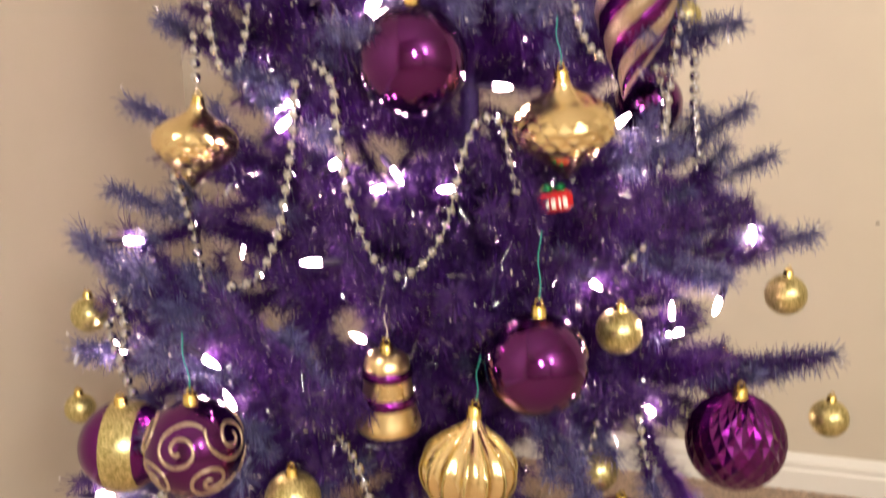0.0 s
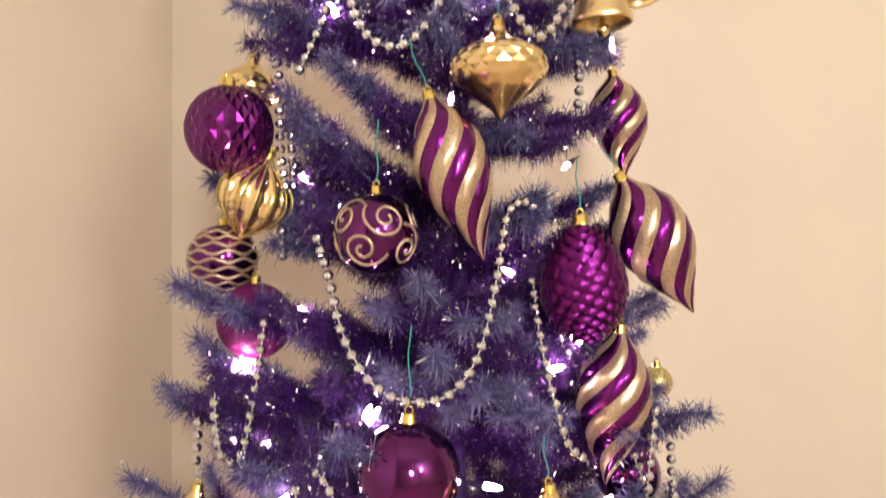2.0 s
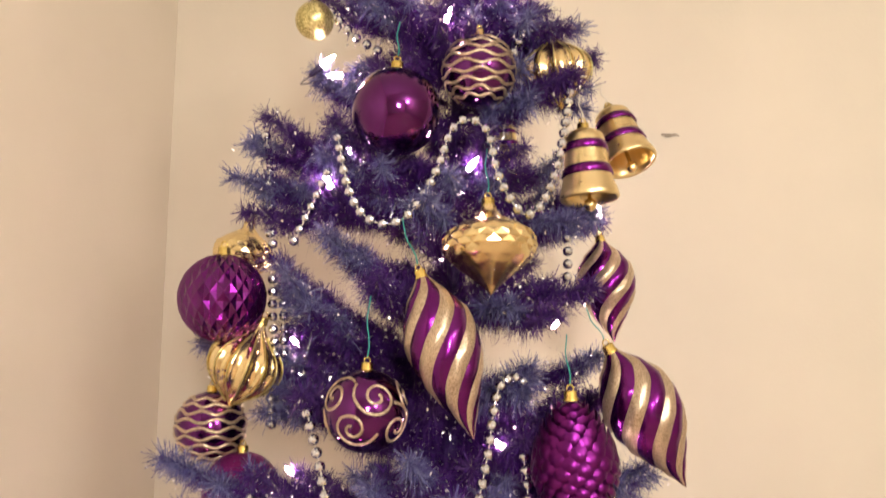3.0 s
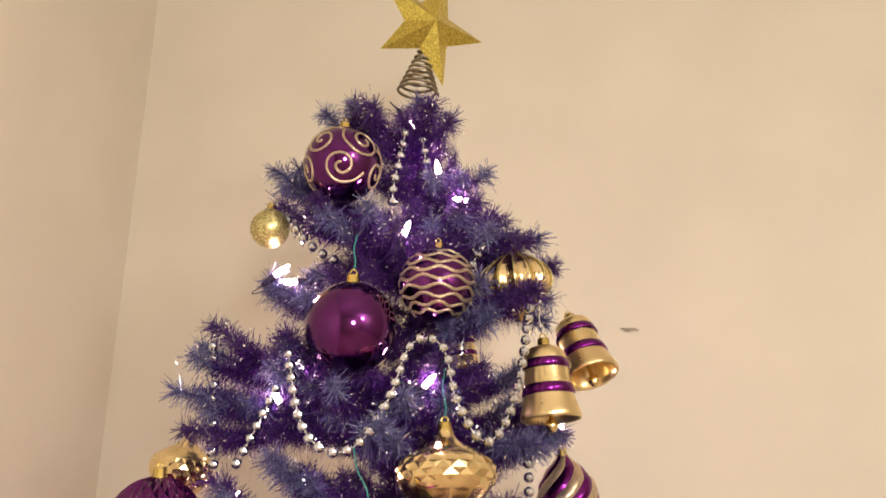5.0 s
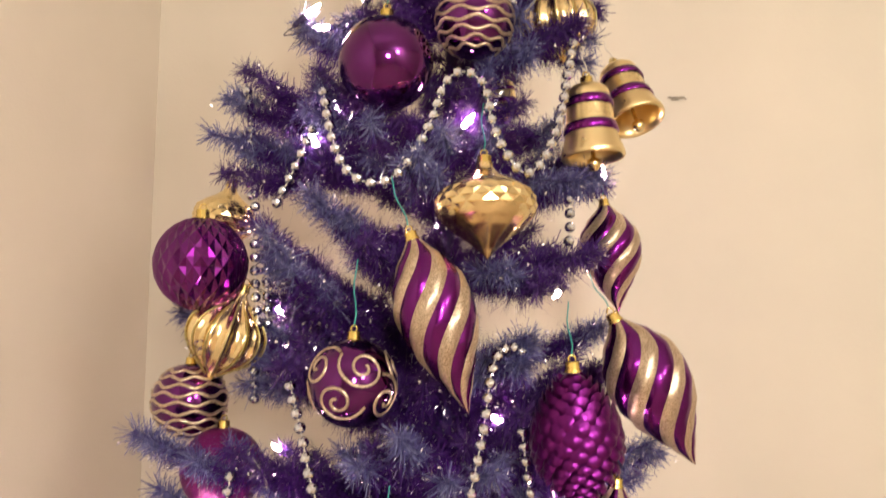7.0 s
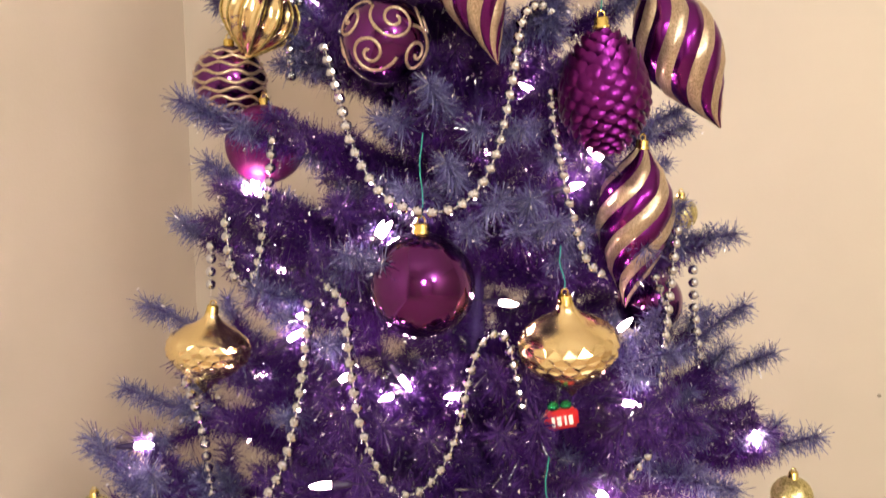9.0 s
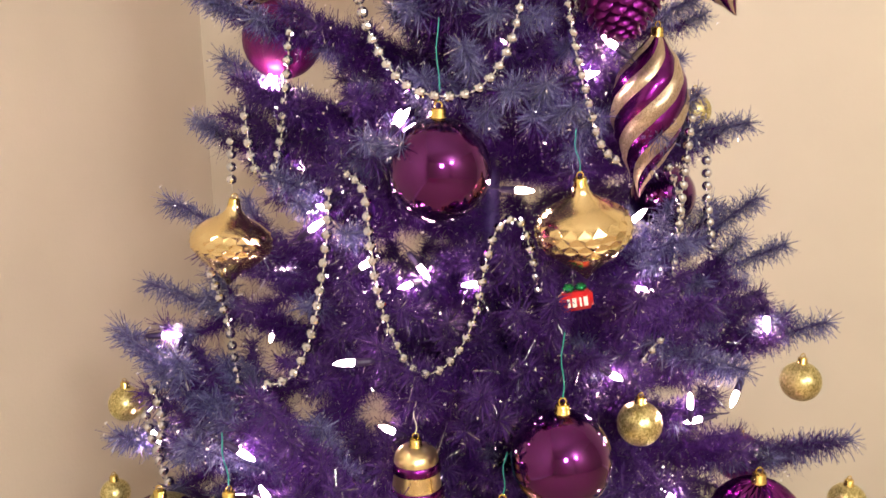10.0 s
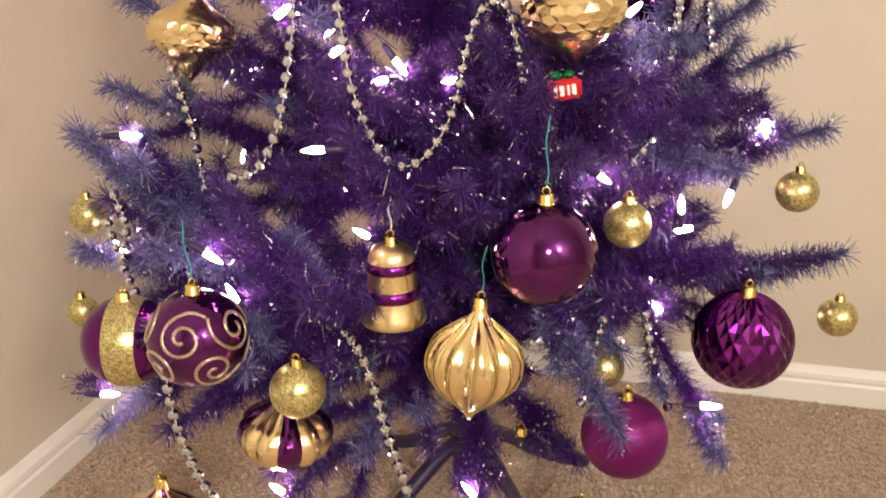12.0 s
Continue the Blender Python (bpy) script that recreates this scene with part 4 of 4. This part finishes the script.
def bearing(t, pale, must=True):
    """A branch that ends at t, rooted where it leaves the openings free."""
    out = Vector((t.x, t.y, 0)).length
    slopes = (-0.4, -0.2, -0.6, 0.0, -0.8, 0.2, -1.0, 0.4) if t.z < 0.40 else (0.22, 0.35, 0.1, 0.5, 0.0, 0.7, -0.15, 0.9)
    roots = [(0, 0, max(0.2, min(1.5, t.z - k * out))) for k in slopes]
    cost = [0.012 * min(4, hidden(r, t)) - min(0.044, clearance(r, t)) + 0.0005 * i for i, r in enumerate(roots)]
    root = roots[cost.index(min(cost))]
    if must or (hidden(root, t) < 2 and clearance(root, t) > 0.025):
        branch(root, t, pale, hidden(root, t) > 0 or clearance(root, t) < (0.058 if t.z > 0.8 else 0.045))


def outward(tip):
    t = Vector(tip) - AXIS
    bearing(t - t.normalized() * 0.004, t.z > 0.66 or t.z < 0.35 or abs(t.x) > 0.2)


# branches whose tips stand out against the wall or towards the room
for tip in (
    (0.301, 0.892, 0.770),
    (0.348, 0.956, 0.674),
    (0.378, 0.950, 0.618),
    (0.396, 0.868, 0.549),
    (0.433, 0.870, 0.410),
    (0.241, 0.900, 0.898),
    (0.198, 0.930, 1.018),
    (0.189, 0.950, 1.185),
    (0.180, 0.930, 1.329),
    (0.192, 0.930, 1.184),
    (0.139, 0.930, 1.402),
    (0.082, 0.930, 1.474),
    (-0.089, 0.950, 1.549),
    (-0.143, 0.950, 1.468),
    (-0.207, 0.950, 1.257),
    (-0.221, 0.920, 1.204),
    (-0.268, 1.000, 1.019),
    (-0.274, 0.861, 0.905),
    (-0.273, 0.930, 0.841),
    (-0.332, 1.020, 0.765),
    (-0.346, 0.930, 0.680),
    (-0.370, 0.920, 0.585),
    (-0.390, 0.860, 0.552),
):
    outward(tip)
for tip in (
    (-0.379, 0.830, 0.559),
    (-0.410, 0.880, 0.418),
    (-0.358, 0.800, 0.240),
    (-0.024, 0.760, 0.921),
    (-0.009, 0.760, 0.853),
    (0.073, 0.780, 0.822),
    (-0.095, 0.760, 0.769),
    (0.153, 0.680, 0.313),
    (-0.133, 0.680, 0.453),
    (0.078, 0.790, 0.650),
    (-0.161, 0.850, 1.103),
    (-0.117, 0.860, 1.145),
    (0.080, 0.840, 1.072),
    (0.098, 0.840, 0.992),
    (0.014, 0.860, 1.212),
    (-0.077, 0.880, 1.400),
    (0.104, 0.870, 1.302),
    (0.178, 0.740, 0.621),
    (-0.105, 0.765, 0.618),
    (-0.202, 0.830, 0.726),
    (-0.085, 0.720, 0.262),
    (0.236, 0.860, 0.652),
    (0.038, 0.800, 0.655),
):
    outward(tip)
# a branch over every ornament and under every end of the bead chain
bear = random.Random(12)
for p, must in HANG:
    t = p - AXIS
    out = Vector((t.x, t.y, 0))
    t = t + out.normalized() * (-0.018 if must else 0.010) + Vector((0, 0, 0.010))
    bearing(t, bear.random() < 0.18, must)
# the rest fill the crown, tier by tier
fill = random.Random(21)
for tier in range(17):
    z = 0.30 + tier * 0.074
    count = max(3, round(reach(z) * (10 if z < 0.4 else 36 if z < 0.9 else 30)))
    for i in range(count):
        a = 2 * math.pi * (i + 0.37 * tier) / count + fill.uniform(-0.15, 0.15)
        if abs(math.remainder(a + math.pi / 2, 2 * math.pi)) < 0.65 and fill.random() < 0.4:
            continue
        h = z + fill.uniform(-0.02, 0.02)
        out = reach(z) * fill.uniform(0.62, 0.86)
        settle((0, 0, h - 0.2 * out), (out * math.cos(a), out * math.sin(a), h), fill.random() < 0.09)
# a side shoot that hangs down beside the faceted ball
branch((0.165, -0.175, 0.42), (0.236, -0.245, 0.255), True, True)
for a, r, h in ((0.4, 0.025, 1.555), (2.2, 0.03, 1.55), (3.7, 0.022, 1.56), (5.0, 0.032, 1.55)):
    branch((0, 0, 1.48), (r * math.cos(a), r * math.sin(a), h))

# ---- string of lights ----
LIGHTS = thing("string_lights", "lit warm white mini lights strung through the purple tree", "string lights", pose(AXIS.x, AXIS.y, 0))
flame = [(0.0, 0.0), (0.0026, 0.0), (0.0031, 0.004), (0.0031, 0.010), (0.0024, 0.0145), (0.0011, 0.019), (0.0, 0.0205)]
BULB_MESH = mesh("bulb", *lathe(flame, 10), BULB)
SOCKET_MESH = mesh("socket", *lathe([(0.0, -0.017), (0.0024, -0.017), (0.0034, -0.012), (0.0038, -0.002), (0.0038, 0.001), (0.0, 0.001)], 10), SOCKET)
aim = random.Random(5)


def light(x, y, z):
    way = Vector((aim.uniform(-1, 1), aim.uniform(-0.7, 0.2), aim.uniform(-0.5, 0.9))).normalized()
    m = Matrix.Translation(Vector((x, y, z)) - AXIS - way * 0.01) @ way.to_track_quat("Z", "Y").to_matrix().to_4x4()
    end = Vector((x, y, z)) - AXIS - way * 0.022
    out = Vector((end.x, end.y, 0)).length
    bearing(end - Vector((0, 0, 0.006)), aim.random() < 0.15, False)
    ob = part("bulb", BULB_MESH, LIGHTS, "", m)
    part("socket", SOCKET_MESH, ob, "dark purple plastic socket")
    inner = m.inverted() @ (end.lerp(Vector((0, 0, end.z - 0.2 * out)), 0.1))
    part("lead", mesh("lead", *tube(glide([(0, 0, -0.017), (0.002, 0, -0.03), inner], 5), 0.0006, 4), SOCKET), ob)


for place in (
    (0.013, 0.874, 1.390),
    (0.019, 0.922, 1.528),
    (-0.118, 0.912, 1.347),
    (-0.092, 0.914, 1.247),
    (0.075, 0.919, 1.441),
    (0.045, 0.900, 1.233),
    (-0.078, 0.923, 1.122),
    (0.036, 0.864, 0.873),
    (0.078, 0.891, 0.931),
    (0.144, 0.865, 0.866),
    (0.056, 0.815, 0.724),
    (-0.066, 0.837, 0.621),
    (-0.114, 0.714, 0.583),
    (0.184, 0.836, 0.615),
    (-0.068, 0.825, 0.796),
    (-0.153, 1.009, 1.032),
    (-0.152, 0.996, 0.989),
    (-0.193, 0.962, 0.727),
    (-0.318, 0.852, 0.565),
    (0.323, 0.866, 0.568),
    (-0.223, 0.765, 0.467),
    (0.121, 0.802, 0.370),
    (0.211, 0.809, 0.397),
    (0.259, 0.767, 0.523),
    (0.151, 0.809, 0.531),
    (0.255, 0.736, 0.322),
):
    light(*place)
for place in (
    (-0.208, 0.900, 0.829),
    (-0.154, 0.840, 0.703),
    (-0.100, 0.800, 0.655),
    (-0.046, 0.850, 0.633),
    (0.004, 0.850, 0.619),
    (0.188, 0.900, 0.682),
    (0.226, 0.800, 0.508),
    (0.291, 0.930, 0.522),
    (-0.211, 0.920, 0.619),
    (-0.085, 0.800, 0.479),
    (-0.196, 0.720, 0.449),
    (-0.356, 0.800, 0.300),
    (-0.170, 0.720, 0.239),
    (0.021, 0.750, 0.215),
    (0.242, 0.840, 0.468),
    (0.049, 0.930, 1.482),
    (-0.116, 0.930, 1.215),
    (-0.203, 0.900, 0.828),
    (0.124, 0.860, 0.834),
    (-0.356, 0.880, 0.435),
    (-0.061, 0.800, 0.798),
    (-0.155, 0.840, 0.686),
):
    light(*place)
# the string winds on round the sides turned to the walls
for i in range(24):
    z = 0.34 + 0.048 * i
    a = radians(-10 + 200 * ((i * 0.618) % 1.0))
    r = reach(z) * 0.8
    light(AXIS.x + r * math.cos(a), AXIS.y + r * math.sin(a), z)
